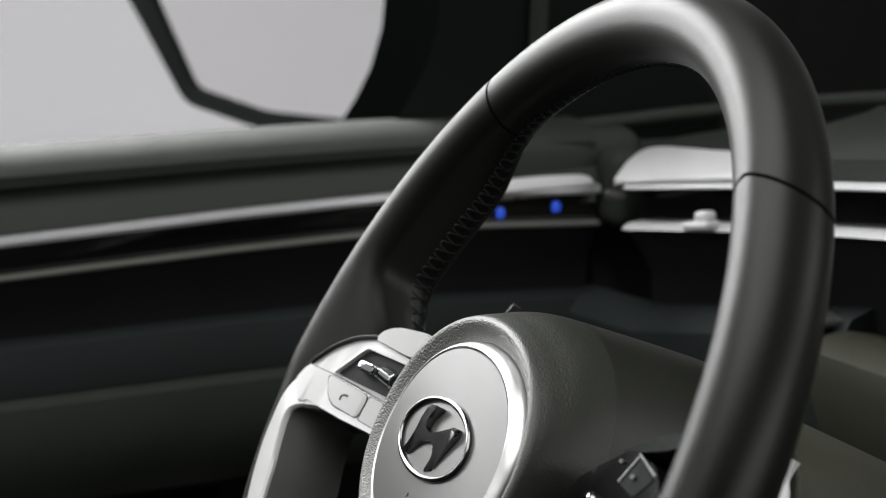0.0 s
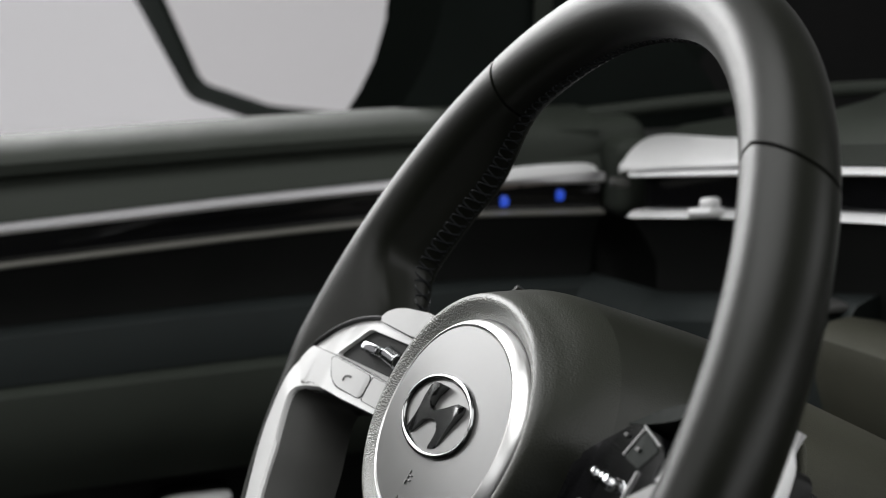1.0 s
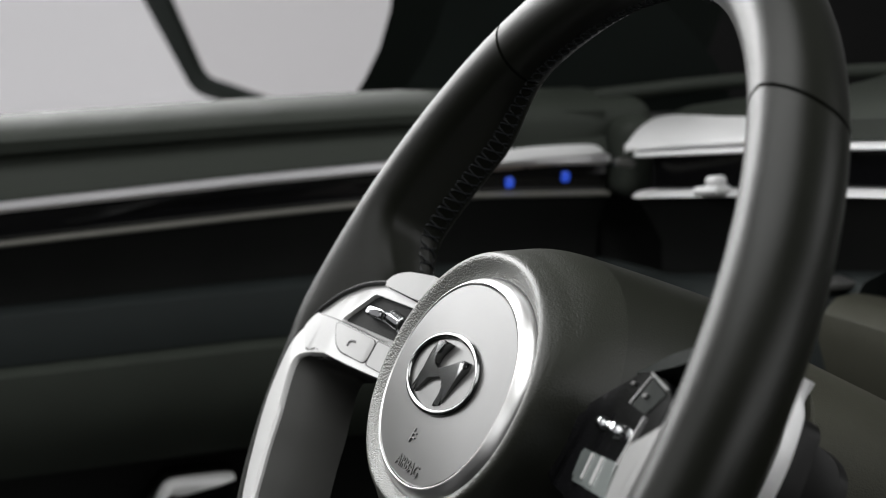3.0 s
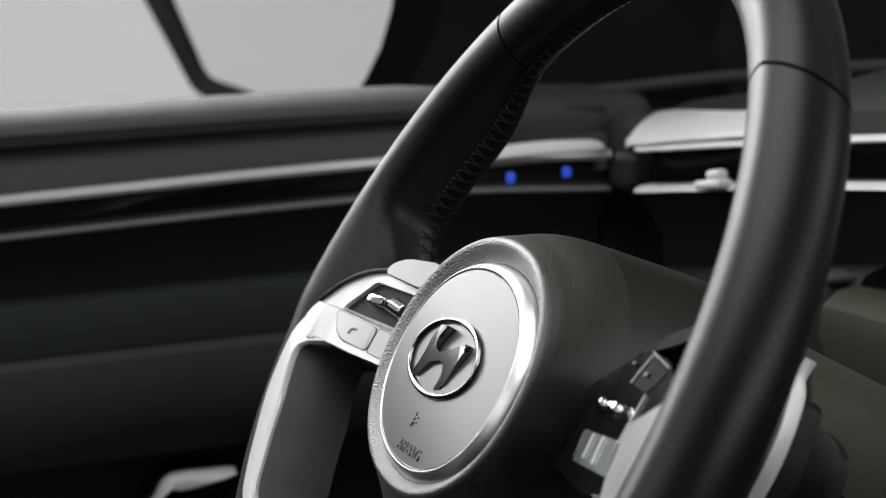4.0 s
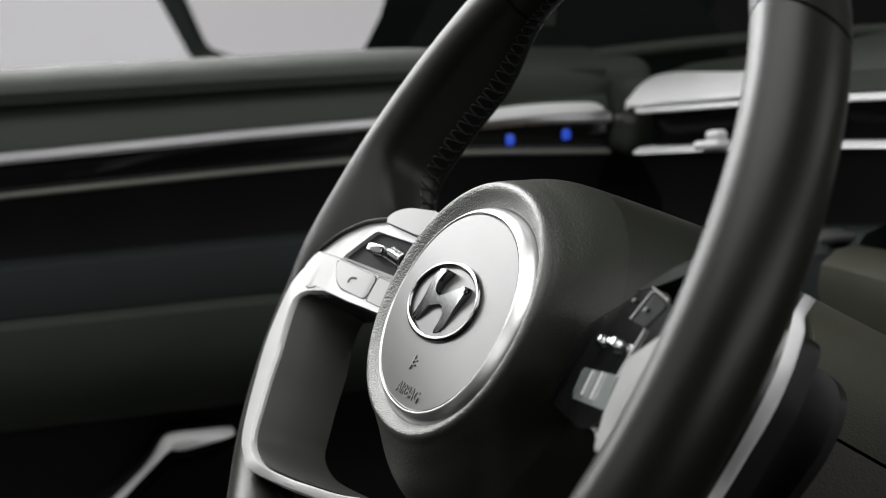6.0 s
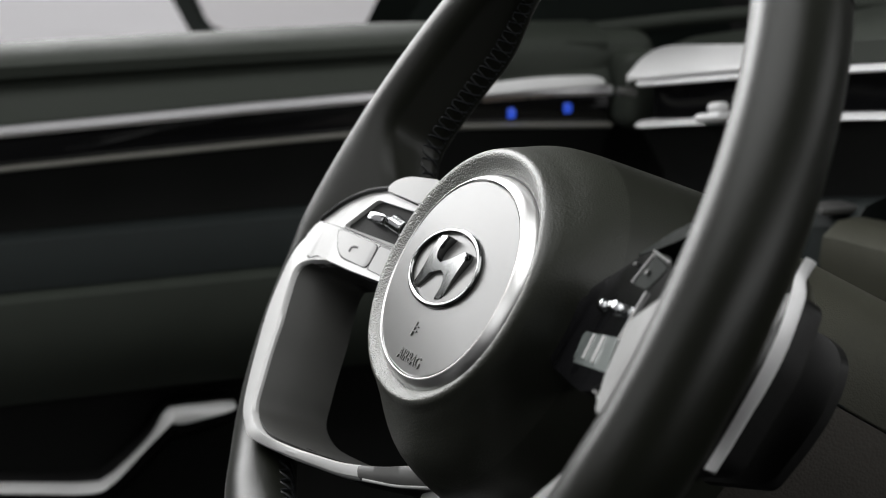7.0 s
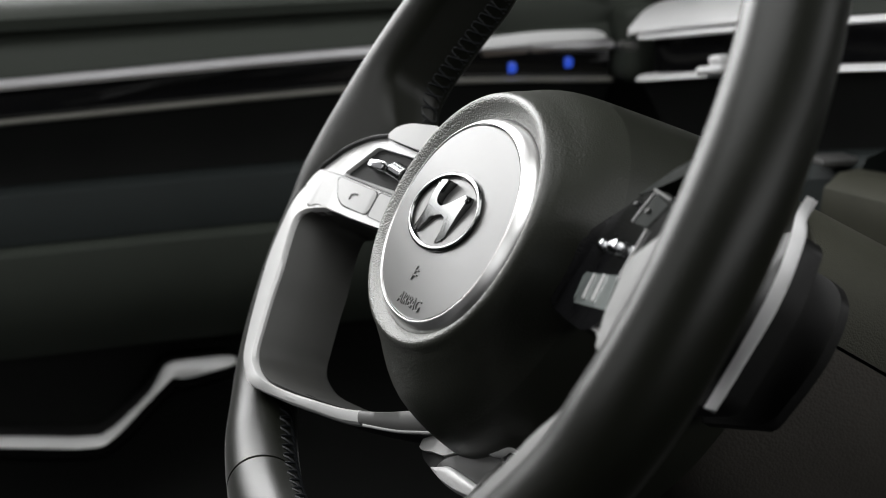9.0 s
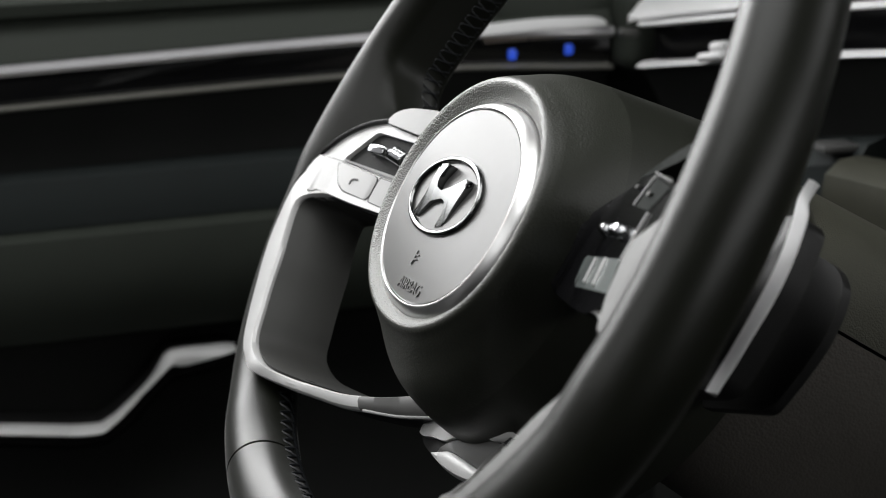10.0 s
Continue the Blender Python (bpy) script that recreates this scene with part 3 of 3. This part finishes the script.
# paddles behind the spokes
EDGE_IN = [(0.1172, 0.0620), (0.1166, 0.0562), (0.1181, 0.0518), (0.1202, 0.0475), (0.1235, 0.0389), (0.1252, 0.0299), (0.1261, 0.0208), (0.1266, 0.0096), (0.1264, 0.0010), (0.1262, -0.0068)]
EDGE_OUT = [(0.1188, 0.0622), (0.1212, 0.0572), (0.1276, 0.0527), (0.1299, 0.0488), (0.1325, 0.0412), (0.1345, 0.0326), (0.1350, 0.0236), (0.1340, 0.0138), (0.1338, 0.0047), (0.1328, -0.0045)]
for sign in (1, -1):
    lo, hi = spline(EDGE_IN, 6), spline(EDGE_OUT, 6)
    lo, hi = [0.88 * a + 0.12 * b for a, b in zip(lo, hi)], [0.36 * a + 0.64 * b for a, b in zip(lo, hi)]
    if sign < 0:
        lo, hi = lo[12:], hi[12:]
    rings = []
    for a, b in zip(lo, hi):
        m = 0.5 * (a + b)
        rings.append([(sign * a[0], a[1], -0.0510), (sign * (0.92 * a[0] + 0.08 * m[0]), 0.92 * a[1] + 0.08 * m[1], -0.0502), (sign * m[0], m[1], -0.0509), (sign * (0.8 * b[0] + 0.2 * m[0]), 0.8 * b[1] + 0.2 * m[1], -0.0516), (sign * b[0], b[1], -0.0521), (sign * b[0], b[1], -0.0523), (sign * a[0], a[1], -0.0545)])
    # the left edge is silver too, with its shade put into the colour
    part("paddle_edge", loft(rings), BRIGHT if sign > 0 else DARKGREY, wheel, "satin silver edge of the shift paddle" if sign > 0 else "silver edge of the left shift paddle, shade put into its colour")
    body = rounded([(sign * 0.085, 0.040), (sign * 0.116, 0.052), (sign * 0.121, 0.0495), (sign * 0.127, 0.030), (sign * 0.126, -0.002), (sign * 0.121, -0.006), (sign * 0.085, -0.018)], 0.005)
    part("paddle_body", plate(body, -0.063, -0.0546, 0.001), SOFTBLACK, wheel, "satin black shift paddle body")

# ---- steering column behind the wheel ----
column = thing("steering_column", HUB, "grained olive grey two-part steering column cover", "steering column")
for name, s in (("upper_cover", 1), ("lower_cover", -1)):
    rings = []
    for z, a, b in ((-0.100, 0.050, 0.030), (-0.103, 0.060, 0.036), (-0.112, 0.064, 0.0395), (-0.160, 0.068, 0.042), (-0.260, 0.076, 0.047), (-0.400, 0.085, 0.055)):
        b = b if s > 0 else b * 2.0
        arc = [(a * math.copysign(abs(math.cos(t)) ** 0.7, math.cos(t)), 0.0285 + s * (0.0006 + b * abs(math.sin(t)) ** 0.7), z) for t in np.linspace(0, math.pi, 28)]
        rings.append(arc)
    part(name, loft(rings), SHROUD if s > 0 else UNDER, column)
stalk = thing("column_stalk", HUB, "matt black column stalk with a chrome tip behind the wheel", "stalk", "column stalks")
part("lever", tube(spline([(-0.05, 0.03, -0.125), (-0.10, 0.036, -0.118), (-0.16, 0.032, -0.108), (-0.205, 0.033, -0.102)], 6), 0.0070, 12), MATT, stalk)
part("tip", tube([(-0.206, 0.0331, -0.102), (-0.210, 0.0333, -0.1016), (-0.220, 0.0337, -0.1006), (-0.223, 0.0338, -0.1003)], [0.0066, 0.0072, 0.0072, 0.0055], 12), CHROME, stalk, "chrome tip")
stalk2 = thing("column_stalk", HUB, "satin black column stalk beside the shift paddle", "stalk", "column stalks")
part("lever", tube([(0.05, 0.030, -0.110), (0.070, 0.028, -0.095), (0.090, 0.026, -0.086)], 0.008, 12), MATT, stalk2)
part("switch_block", plate(rounded([(0.070, 0.0458), (0.0934, 0.0456), (0.1018, 0.0443), (0.1085, 0.0405), (0.1122, 0.0325), (0.1135, 0.022), (0.1120, 0.0116), (0.108, -0.004), (0.070, -0.016)], 0.004), -0.0885, -0.085, 0.0012, 3), SOFTBLACK, stalk2, "satin black rounded switch block")

# ---- driver's door ----


def extrude_profile(profile, ys, shear, mirror_x=0.0):
    """A profile of (x, z) carried along the car; shear(z, y) gives the rise at y."""
    rings = []
    for y in ys:
        rings.append([(x + door_x(y), y, z + shear(z, y)) for x, z in profile])
    return loft(rings, caps=True)


def door_x(y):
    return 0.055 * max(0.0, y) + 0.35 * max(0.0, y - 0.12) ** 2


def rise(z, y):
    k = 0.03 + 0.03 * ease(1.09, 1.06, z) - 0.02 * ease(1.03, 0.99, z)
    return k * y * (1 - 0.6 * ease(0.08, 0.24, y))


YS = [-1.0, -0.7, -0.5, -0.35, -0.25, -0.15, -0.1, -0.05, 0, 0.05, 0.1, 0.14, 0.17, 0.2, 0.22, 0.232]
door = thing("driver_door", pose(0, 0, 0), "dark grey driver's door with silver trim strips and gloss black inlay", "car door")
part("belt_pad", extrude_profile([(-0.560, 1.050), (-0.560, 1.090), (-0.520, 1.0953), (-0.490, 1.0975), (-0.470, 1.0968), (-0.455, 1.0925), (-0.448, 1.087), (-0.449, 1.081), (-0.456, 1.0785), (-0.470, 1.060)], YS, rise), DOORSOFT, door, "soft dark grey sill roll")
part("upper_panel", extrude_profile([(-0.540, 1.0765), (-0.456, 1.0775), (-0.450, 1.070), (-0.443, 1.062), (-0.441, 1.0580), (-0.540, 1.0580)], YS, rise), DOORSOFT, door)
part("trim_strip", extrude_profile([(-0.470, 1.0575), (-0.441, 1.0576), (-0.4385, 1.0564), (-0.438, 1.0536), (-0.440, 1.0512), (-0.470, 1.0510)], YS, rise), STRIP, door, "broad satin silver trim strip")
part("inlay", extrude_profile([(-0.500, 1.0506), (-0.447, 1.0506), (-0.446, 1.042), (-0.447, 1.0336), (-0.500, 1.0336)], YS, rise), GLOSS, door, "gloss black inlay strip")
part("trim_strip", extrude_profile([(-0.470, 1.0336), (-0.440, 1.0336), (-0.4375, 1.0329), (-0.438, 1.0314), (-0.442, 1.0304), (-0.470, 1.0302)], YS, rise), SHADED_STRIP, door, "narrow satin silver trim strip")
part("shadow_panel", extrude_profile([(-0.540, 1.0298), (-0.444, 1.0298), (-0.458, 1.010), (-0.462, 0.9885), (-0.540, 0.9885)], YS, rise), MATT, door)
part("fabric_panel", extrude_profile([(-0.540, 0.9880), (-0.455, 0.9880), (-0.449, 0.984), (-0.446, 0.970), (-0.447, 0.9545), (-0.540, 0.9540)], YS, rise), DOORTEAL, door, "dark blue-grey fabric insert")
part("armrest_panel", extrude_profile([(-0.540, 0.9535), (-0.446, 0.9535), (-0.438, 0.950), (-0.434, 0.930), (-0.436, 0.905), (-0.444, 0.886), (-0.540, 0.884)], YS, rise), DOORSOFT, door)
part("lower_panel", extrude_profile([(-0.540, 0.8835), (-0.470, 0.8835), (-0.478, 0.80), (-0.470, 0.72), (-0.440, 0.66), (-0.440, 0.40), (-0.540, 0.40)], YS, rise), MATT, door)
# pull handle, its lit top and shaded lower face put into two colours
path = spline([(-0.440, -0.75, 0.894), (-0.440, -0.40, 0.857), (-0.440, -0.1526, 0.8291), (-0.440, -0.1010, 0.8237), (-0.440, -0.0860, 0.8275), (-0.440, -0.0665, 0.8450), (-0.440, -0.0570, 0.8552), (-0.440, -0.0490, 0.8650), (-0.440, -0.0400, 0.8662), (-0.440, -0.0250, 0.8674), (-0.440, -0.0142, 0.8684), (-0.441, -0.0075, 0.8686)], 8)
# the cap narrows on the slant, so its shape stands for shade there
half = [w[0] for w in spline([(0.0030,), (0.0030,), (0.0030,), (0.0031,), (0.0020,), (0.0008,), (0.0018,), (0.0046,), (0.0060,), (0.0046,), (0.0034,), (0.0014,)], 8)]
rings, cap_rings = [], []
for i, c in enumerate(path):
    t = path[min(i + 1, len(path) - 1)] - path[max(i - 1, 0)]
    n = np.array([0, -t[2], t[1]]) / np.linalg.norm(t[1:])
    w = half[i]
    p = lambda x, k: c + np.array([x, 0, 0]) + n * k
    rings.append([p(-0.030, 0.8 * w), p(-0.015, 0.8 * w), p(-0.006, 0.2 * w), p(-0.002, -0.7 * w), p(-0.003, -w - 0.006), p(-0.012, -w - 0.012), p(-0.030, -w - 0.012)])
    cap_rings.append([p(-0.009, 0.6 * w), p(-0.0065, 0.7 * w), p(-0.0040, 0.5 * w), p(-0.0012, 0.0 * w), p(0.0008, -0.7 * w), p(0.0006, -0.95 * w), p(-0.003, -1.0 * w), p(-0.008, -0.9 * w)])
handle = part("pull_handle", loft(rings), SOFTBLACK, door, "pull handle, shade of its lower face put into the colour")
part("handle_lit_top", loft(cap_rings), CAPSILVER, handle, "lit top of the pull handle, light put into its colour")
# thick rounded end of the upper strip, its brighter light put into the colour, and the row of bronze switches under it
rings = []
for y, lo, hi in spline([(0.100, 1.0552, 1.0622), (0.1469, 1.0580, 1.0655), (0.1825, 1.0604, 1.0686), (0.2150, 1.0620, 1.0692), (0.2235, 1.0628, 1.0686), (0.2268, 1.0645, 1.0668)], 4):
    x, h = door_x(y) - 0.4365, hi - lo
    rings.append([(x - 0.010, y, lo), (x - 0.001, y, lo), (x, y, lo + 0.20 * h), (x - 0.0012, y, lo + 0.65 * h), (x - 0.0035, y, hi), (x - 0.010, y, hi)])
part("strip_end", loft(rings), BRIGHT, door, "end of the upper strip, brighter light put into its colour")
for ya, yb in ((0.150, 0.1775), (0.1805, 0.2225)):
    rings = []
    for y in np.linspace(ya, yb, 6):
        x, z = door_x(y) - 0.4405, 1.0545 + 0.055 * (y - 0.158)
        rings.append([(x - 0.006, y, z), (x, y, z), (x + 0.0010, y, z + 0.0012), (x - 0.0012, y, z + 0.0056), (x - 0.006, y, z + 0.0056)])
    part("window_switch", loft(rings), BRONZE, door, "smoky bronze window switch")
# lit switches in the inlay
for y, z in ((0.130, 1.046), (0.170, 1.0475), (0.206, 1.050)):
    x = door_x(y) - 0.4455
    part("switch_lamp", plate(rounded([(-0.003, -0.0036), (0.002, -0.0036), (0.003, 0.001), (0.001, 0.0036), (-0.003, 0.003)], 0.0015), 0, 0.0008, 0.0002), BLUE, door, "blue lit switch sign", at=pose(x, y, z - 0.001, 90, 0, 90))

# ---- dashboard ----
dash = thing("dashboard", pose(0, 0, 0), "dark grey dashboard with twin silver strips and gloss black vent band", "dashboard")
DP = spline([(-0.3735, 0.2280), (-0.3600, 0.2340), (-0.3000, 0.2530), (-0.2000, 0.2850), (-0.0500, 0.3100), (0.1500, 0.3200), (0.4000, 0.3200), (0.6200, 0.3000), (0.7200, 0.2600)], 8)


def lift(x):
    """The bands rise from the door toward the middle of the car."""
    d = min(max(x + 0.37, 0.0), 0.30)
    return 0.162 * d - 0.10 * d * d


def along(profile, path=DP, rising=1.0):
    """A profile of (out toward the cabin, z) carried along the dashboard's face."""
    rings = []
    for i, c in enumerate(path):
        t = path[min(i + 1, len(path) - 1)] - path[max(i - 1, 0)]
        t /= np.linalg.norm(t)
        nrm = np.array([t[1], -t[0]])
        rings.append([(c[0] + nrm[0] * o, c[1] + nrm[1] * o, z + rising * lift(c[0])) for o, z in profile])
    return loft(rings)


part("upper_pad", along([(-0.30, 1.085), (-0.20, 1.095), (-0.11, 1.1060), (-0.095, 1.1066), (-0.085, 1.1040), (-0.04, 1.0990), (-0.012, 1.0920), (-0.003, 1.0845), (-0.003, 1.0732), (-0.30, 1.0732)], DP[19:]), DOORSOFT, dash, "soft dark grey upper pad")
part("trim_strip", along([(-0.02, 1.0726), (-0.004, 1.0726), (0.0004, 1.0706), (0.0012, 1.0692), (-0.001, 1.0681), (-0.02, 1.0681)]), BRIGHT, dash, "satin silver strip")
part("vent_band", along([(-0.05, 1.0678), (-0.016, 1.0678), (-0.016, 1.0475), (-0.05, 1.0475)]), GLOSS, dash, "gloss black vent band")
part("trim_strip", along([(-0.02, 1.0472), (-0.0045, 1.0472), (0.0006, 1.0452), (0.0015, 1.0440), (-0.002, 1.0432), (-0.02, 1.0432)]), BRIGHT, dash, "satin silver strip")
part("lower_face", along([(-0.10, 1.0430), (-0.004, 1.0430), (-0.030, 1.012), (-0.035, 0.93), (-0.03, 0.80), (-0.04, 0.55), (-0.12, 0.50)]), MATT, dash)
# pale hood over the vent, a reflection put into the colour: a sloping top that starts in a rounded point beside the
# door
front = spline([(-0.3790, 0.2237, 1.0722), (-0.3715, 0.2290, 1.0740), (-0.3400, 0.2405, 1.0792), (-0.2935, 0.2555, 1.0868), (-0.2550, 0.2680, 1.0925)], 7)
back = spline([(-0.3800, 0.2242, 1.0726), (-0.3965, 0.2420, 1.0830), (-0.4000, 0.2600, 1.0890), (-0.3310, 0.2710, 1.0955), (-0.2600, 0.2850, 1.1030)], 7)
rings = []
for a, b in zip(front, back):
    d = np.array([0, 0, 1.0])
    rings.append([a - 0.0016 * d, a + 0.0002 * d, a + 0.04 * (b - a) + 0.0012 * d, 0.5 * (a + b) + 0.0022 * d, a + 0.94 * (b - a) + 0.0012 * d, b, b - 0.004 * d])
part("vent_sheen", loft(rings), BRIGHT, dash, "top over the vent, its white reflection put into the colour")
rings = [[b + np.array(q) for q in ((0.0, 0.0005, -0.0005), (0.0, 0.020, 0.006), (0.0, 0.060, 0.010), (0.0, 0.200, -0.004), (0.0, 0.200, -0.03), (0.0, 0.0005, -0.012))] for b in back[12:]]
part("upper_pad", loft(rings), DOORSOFT, dash, "soft dark grey pad behind the vent top")
part("end_post", box((-0.470, 0.234, 1.036), (-0.404, 0.264, 1.086), 0.010, 4), DOORSOFT, dash, "rounded soft end post")
part("latch", box((-0.386, 0.219, 1.0612), (-0.3765, 0.231, 1.0668), 0.0022, 3), DARKGREY, dash, "small dark grey latch")
part("demister_ledge", tube(spline([(-0.500, 0.110, 1.0840), (-0.467, 0.2305, 1.0945), (-0.4436, 0.316, 1.1035), (-0.4116, 0.429, 1.1110), (-0.350, 0.560, 1.1140), (-0.150, 0.640, 1.1140)], 6), 0.0048, 10), DOORSOFT, dash, "soft grey ledge under the windscreen")
part("corner_pad", box((-0.545, 0.150, 1.060), (-0.432, 0.268, 1.0960), 0.014, 5), DOORSOFT, dash, "rounded soft corner pad")
vent_tab = part("vent_tab", box((-0.0108, -0.009, -0.0026), (0.0105, 0.004, 0.0028), 0.0024, 3), BRIGHT, dash, "bright vent tab", at=pose(-0.3080, 0.2500, 1.0572, 0, -9, 18))
part("thumb_grip", box((-0.002, -0.007, 0.002), (0.0095, 0.002, 0.0085), 0.0028, 3), BRIGHT, vent_tab)
for z in (1.0525, 1.0580, 1.0635):
    part("vent_slat", along([(-0.040, z - 0.0005), (-0.020, z - 0.0008), (-0.018, z), (-0.020, z + 0.0008), (-0.040, z + 0.0005)], DP[2:34]), GLOSS, dash)

part("lower_ledge", along([(-0.030, 1.010), (-0.008, 1.0148), (0.006, 1.0138), (0.016, 1.007), (0.018, 0.994), (0.006, 0.960), (-0.010, 0.90), (-0.040, 0.90)], DP[23:], 0.0), SHROUD, dash, "olive grey knee ledge")
part("ledge_clip", box((-0.246, 0.272, 1.0146), (-0.224, 0.296, 1.0186), 0.0015), PAD, dash, "small silver clip on the ledge")
part("knee_panel", along([(-0.030, 0.9930), (-0.014, 0.9890), (-0.006, 0.979), (-0.006, 0.92), (-0.020, 0.87), (-0.060, 0.87)], [np.array([-0.4400, 0.2060]), np.array([-0.4050, 0.2170])] + list(DP[:24]), 1.35), DOORTEAL, dash, "dark blue-grey fabric knee panel")

# ---- window pillar, side glass and mirror ----
pillar = thing("windscreen_pillar", pose(0, 0, 0), "black windscreen pillar with a narrow grey trim line", "pillar", kind="structure")
rows, sail = [], []
for z, ya, yb in ((1.080, 0.060, 0.330), (1.100, 0.080, 0.320), (1.115, 0.089, 0.310), (1.135, 0.098, 0.290), (1.160, 0.104, 0.262), (1.200, 0.106, 0.235), (1.300, 0.095, 0.20), (1.450, 0.02, 0.12), (1.560, -0.10, 0.0)):
    x = -0.50 + 0.25 * (z - 1.10)
    rows.append([(x - 0.05, ya + 0.080, z), (x, ya + 0.040, z), (x + 0.02, (ya + yb) / 2 + 0.01, z), (x + 0.015, yb + 0.02, z), (x - 0.05, yb + 0.03, z)])
    sx, sy, sz = -0.8485 + 0.334 * (z - 1.10), -0.1569 + 1.336 * (ya + 0.1599), 1.2411 + 1.336 * (z - 1.2411)
    sail.append([(sx - 0.03, sy + 0.03, sz), (sx, sy, sz), (sx + 0.02, sy + 0.10, sz), (sx + 0.02, sy + 0.30, sz), (sx - 0.03, sy + 0.30, sz)])
part("cover", loft(rows), PILLAR, pillar)
part("outer_cover", loft(sail), RUBBER, pillar, "black outer cover beside the mirror")
rows = []
for z in np.linspace(1.115, 1.30, 8):
    x = -0.475 + 0.25 * (z - 1.10)
    y = 0.20 - 0.05 * (z - 1.115)
    rows.append([(x, y, z), (x + 0.006, y + 0.003, z), (x + 0.006, y + 0.009, z), (x, y + 0.012, z)])
part("trim_line", loft(rows), DOORSOFT, pillar)

MIR = Matrix(((0.8, -0.036, 0.599, -1.2493), (0.6, 0.048, -0.798, 0.1195), (0, 0.998, 0.060, 1.0526), (0, 0, 0, 1))) @ Matrix.Scale(1.336, 4)
mirror = thing("door_mirror", MIR, "black door mirror housing with clear glass outside the window", "mirror")
mo = [np.array(q) for q in rounded([(-0.161, 0.130), (-0.036, -0.024), (0.046, -0.0385), (0.34, -0.038), (0.37, 0.06), (0.33, 0.15), (-0.12, 0.16)], 0.012)]
mi = [np.array(q) for q in rounded([(-0.121, 0.137), (-0.024, -0.0100), (0.0520, -0.0240), (0.33, -0.026), (0.36, 0.06), (0.32, 0.14), (-0.09, 0.148)], 0.010)]
cen = np.mean(mo, axis=0)
rings = [[(*q, -0.004) for q in mi], [(*q, 0.004) for q in mi], [(*(0.3 * a + 0.7 * b), 0.006) for a, b in zip(mi, mo)], [(*q, 0.0) for q in mo]]
for k, z in ((1.0, -0.02), (0.95, -0.07), (0.75, -0.11), (0.3, -0.13)):
    rings.append([(*(cen + (q - cen) * k), z) for q in mo])
part("housing", loft(rings), RUBBER, mirror)
part("glass", plate(mi, -0.0008, 0.0, 0), MIRROR, mirror, "clear mirror glass", smooth=False)
part("foot", box((0.12, -0.070, -0.06), (0.42, -0.028, -0.02), 0.01), BODY, mirror)

# ---- the rest of the car's shell, unseen light blocks and the studio ----
# unseen roof, its opening sized so the overhead and rear lamps reach in
for k, (lo, hi) in enumerate((((-0.62, 0.17, 1.56), (0.75, 0.25, 1.60)), ((-0.62, -1.6, 1.56), (-0.42, 0.165, 1.60)), ((0.46, -1.6, 1.56), (0.75, 0.165, 1.60)), ((-0.415, -1.6, 1.56), (0.455, -1.52, 1.60)))):
    roof = part("roof", box(lo, hi, 0.01), DOORSOFT, None)
    tagged(roof, "unseen dark grey roof lining, opened to let the lamps in", "roof", kind="structure")
floor = part("floor", box((-0.60, -1.6, 0.30), (0.80, 1.2, 0.34), 0.01), CARPET, None)
tagged(floor, "black carpeted car floor under the wheel", "floor", kind="structure")
bulk = part("wall_front", box((-0.70, 0.75, 0.34), (0.90, 0.80, 1.10), 0.01), MATT, None)
tagged(bulk, "black bulkhead in front of the dashboard", "bulkhead", kind="structure")
side = part("wall_left", box((-0.66, 0.236, 0.30), (-0.45, 0.75, 1.060), 0.01), MATT, None)
tagged(side, "black footwell side wall beside the dashboard", "side wall", kind="structure")
# unseen wall, added to keep bounced light off the undersides
right = part("right_light_block", box((0.80, -1.6, 0.30), (0.84, 1.2, 1.04), 0.01), MATT, None)
tagged(right, "unseen black wall added on the passenger side to block light", "side wall", kind="structure")
# unseen wall in place of seats, blocks low light from behind
rear = part("rear_light_block", box((-0.60, -1.66, 0.30), (0.84, -1.61, 1.40), 0.01), MATT, None)
tagged(rear, "unseen black wall added behind the cabin to block light", "rear wall", kind="structure")
# added cloths that keep the view through the windscreen dark
for lo, hi in (((-3.99, 1.35, 0.0), (-3.95, 9.0, 7.0)), ((-4.0, 9.0, 0.0), (6.0, 9.05, 7.0))):
    cloth = part("backdrop", box(lo, hi, 0), BLACKCLOTH, None, smooth=False)
    tagged(cloth, "black cloth added to keep the view ahead dark", "backdrop", kind="structure")
header = part("windscreen_header", box((-0.62, 0.165, 1.51), (0.75, 0.25, 1.555), 0.01), MATT, None)
tagged(header, "black windscreen header under the roof edge", "header", kind="structure")
ground = part("ground", box((-60, -60, -0.05), (60, 60, 0.0), 0), CONCRETE, None, smooth=False)
tagged(ground, "pale smooth studio floor under the car", "floor", kind="structure")
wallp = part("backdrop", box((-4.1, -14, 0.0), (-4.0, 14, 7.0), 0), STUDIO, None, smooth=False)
tagged(wallp, "plain white glowing studio wall outside the window", "backdrop", kind="structure")
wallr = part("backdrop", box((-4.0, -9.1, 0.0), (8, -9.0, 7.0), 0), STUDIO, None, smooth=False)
tagged(wallr, "plain white glowing studio wall behind the car", "backdrop", kind="structure")
# unseen, black so that the right side sends back no fill light
walls = part("backdrop", box((6.0, -9.0, 0.0), (6.1, 9, 7.0), 0), BLACKCLOTH, None, smooth=False)
tagged(walls, "unseen black cloth added on the right to keep fill down", "backdrop", kind="structure")
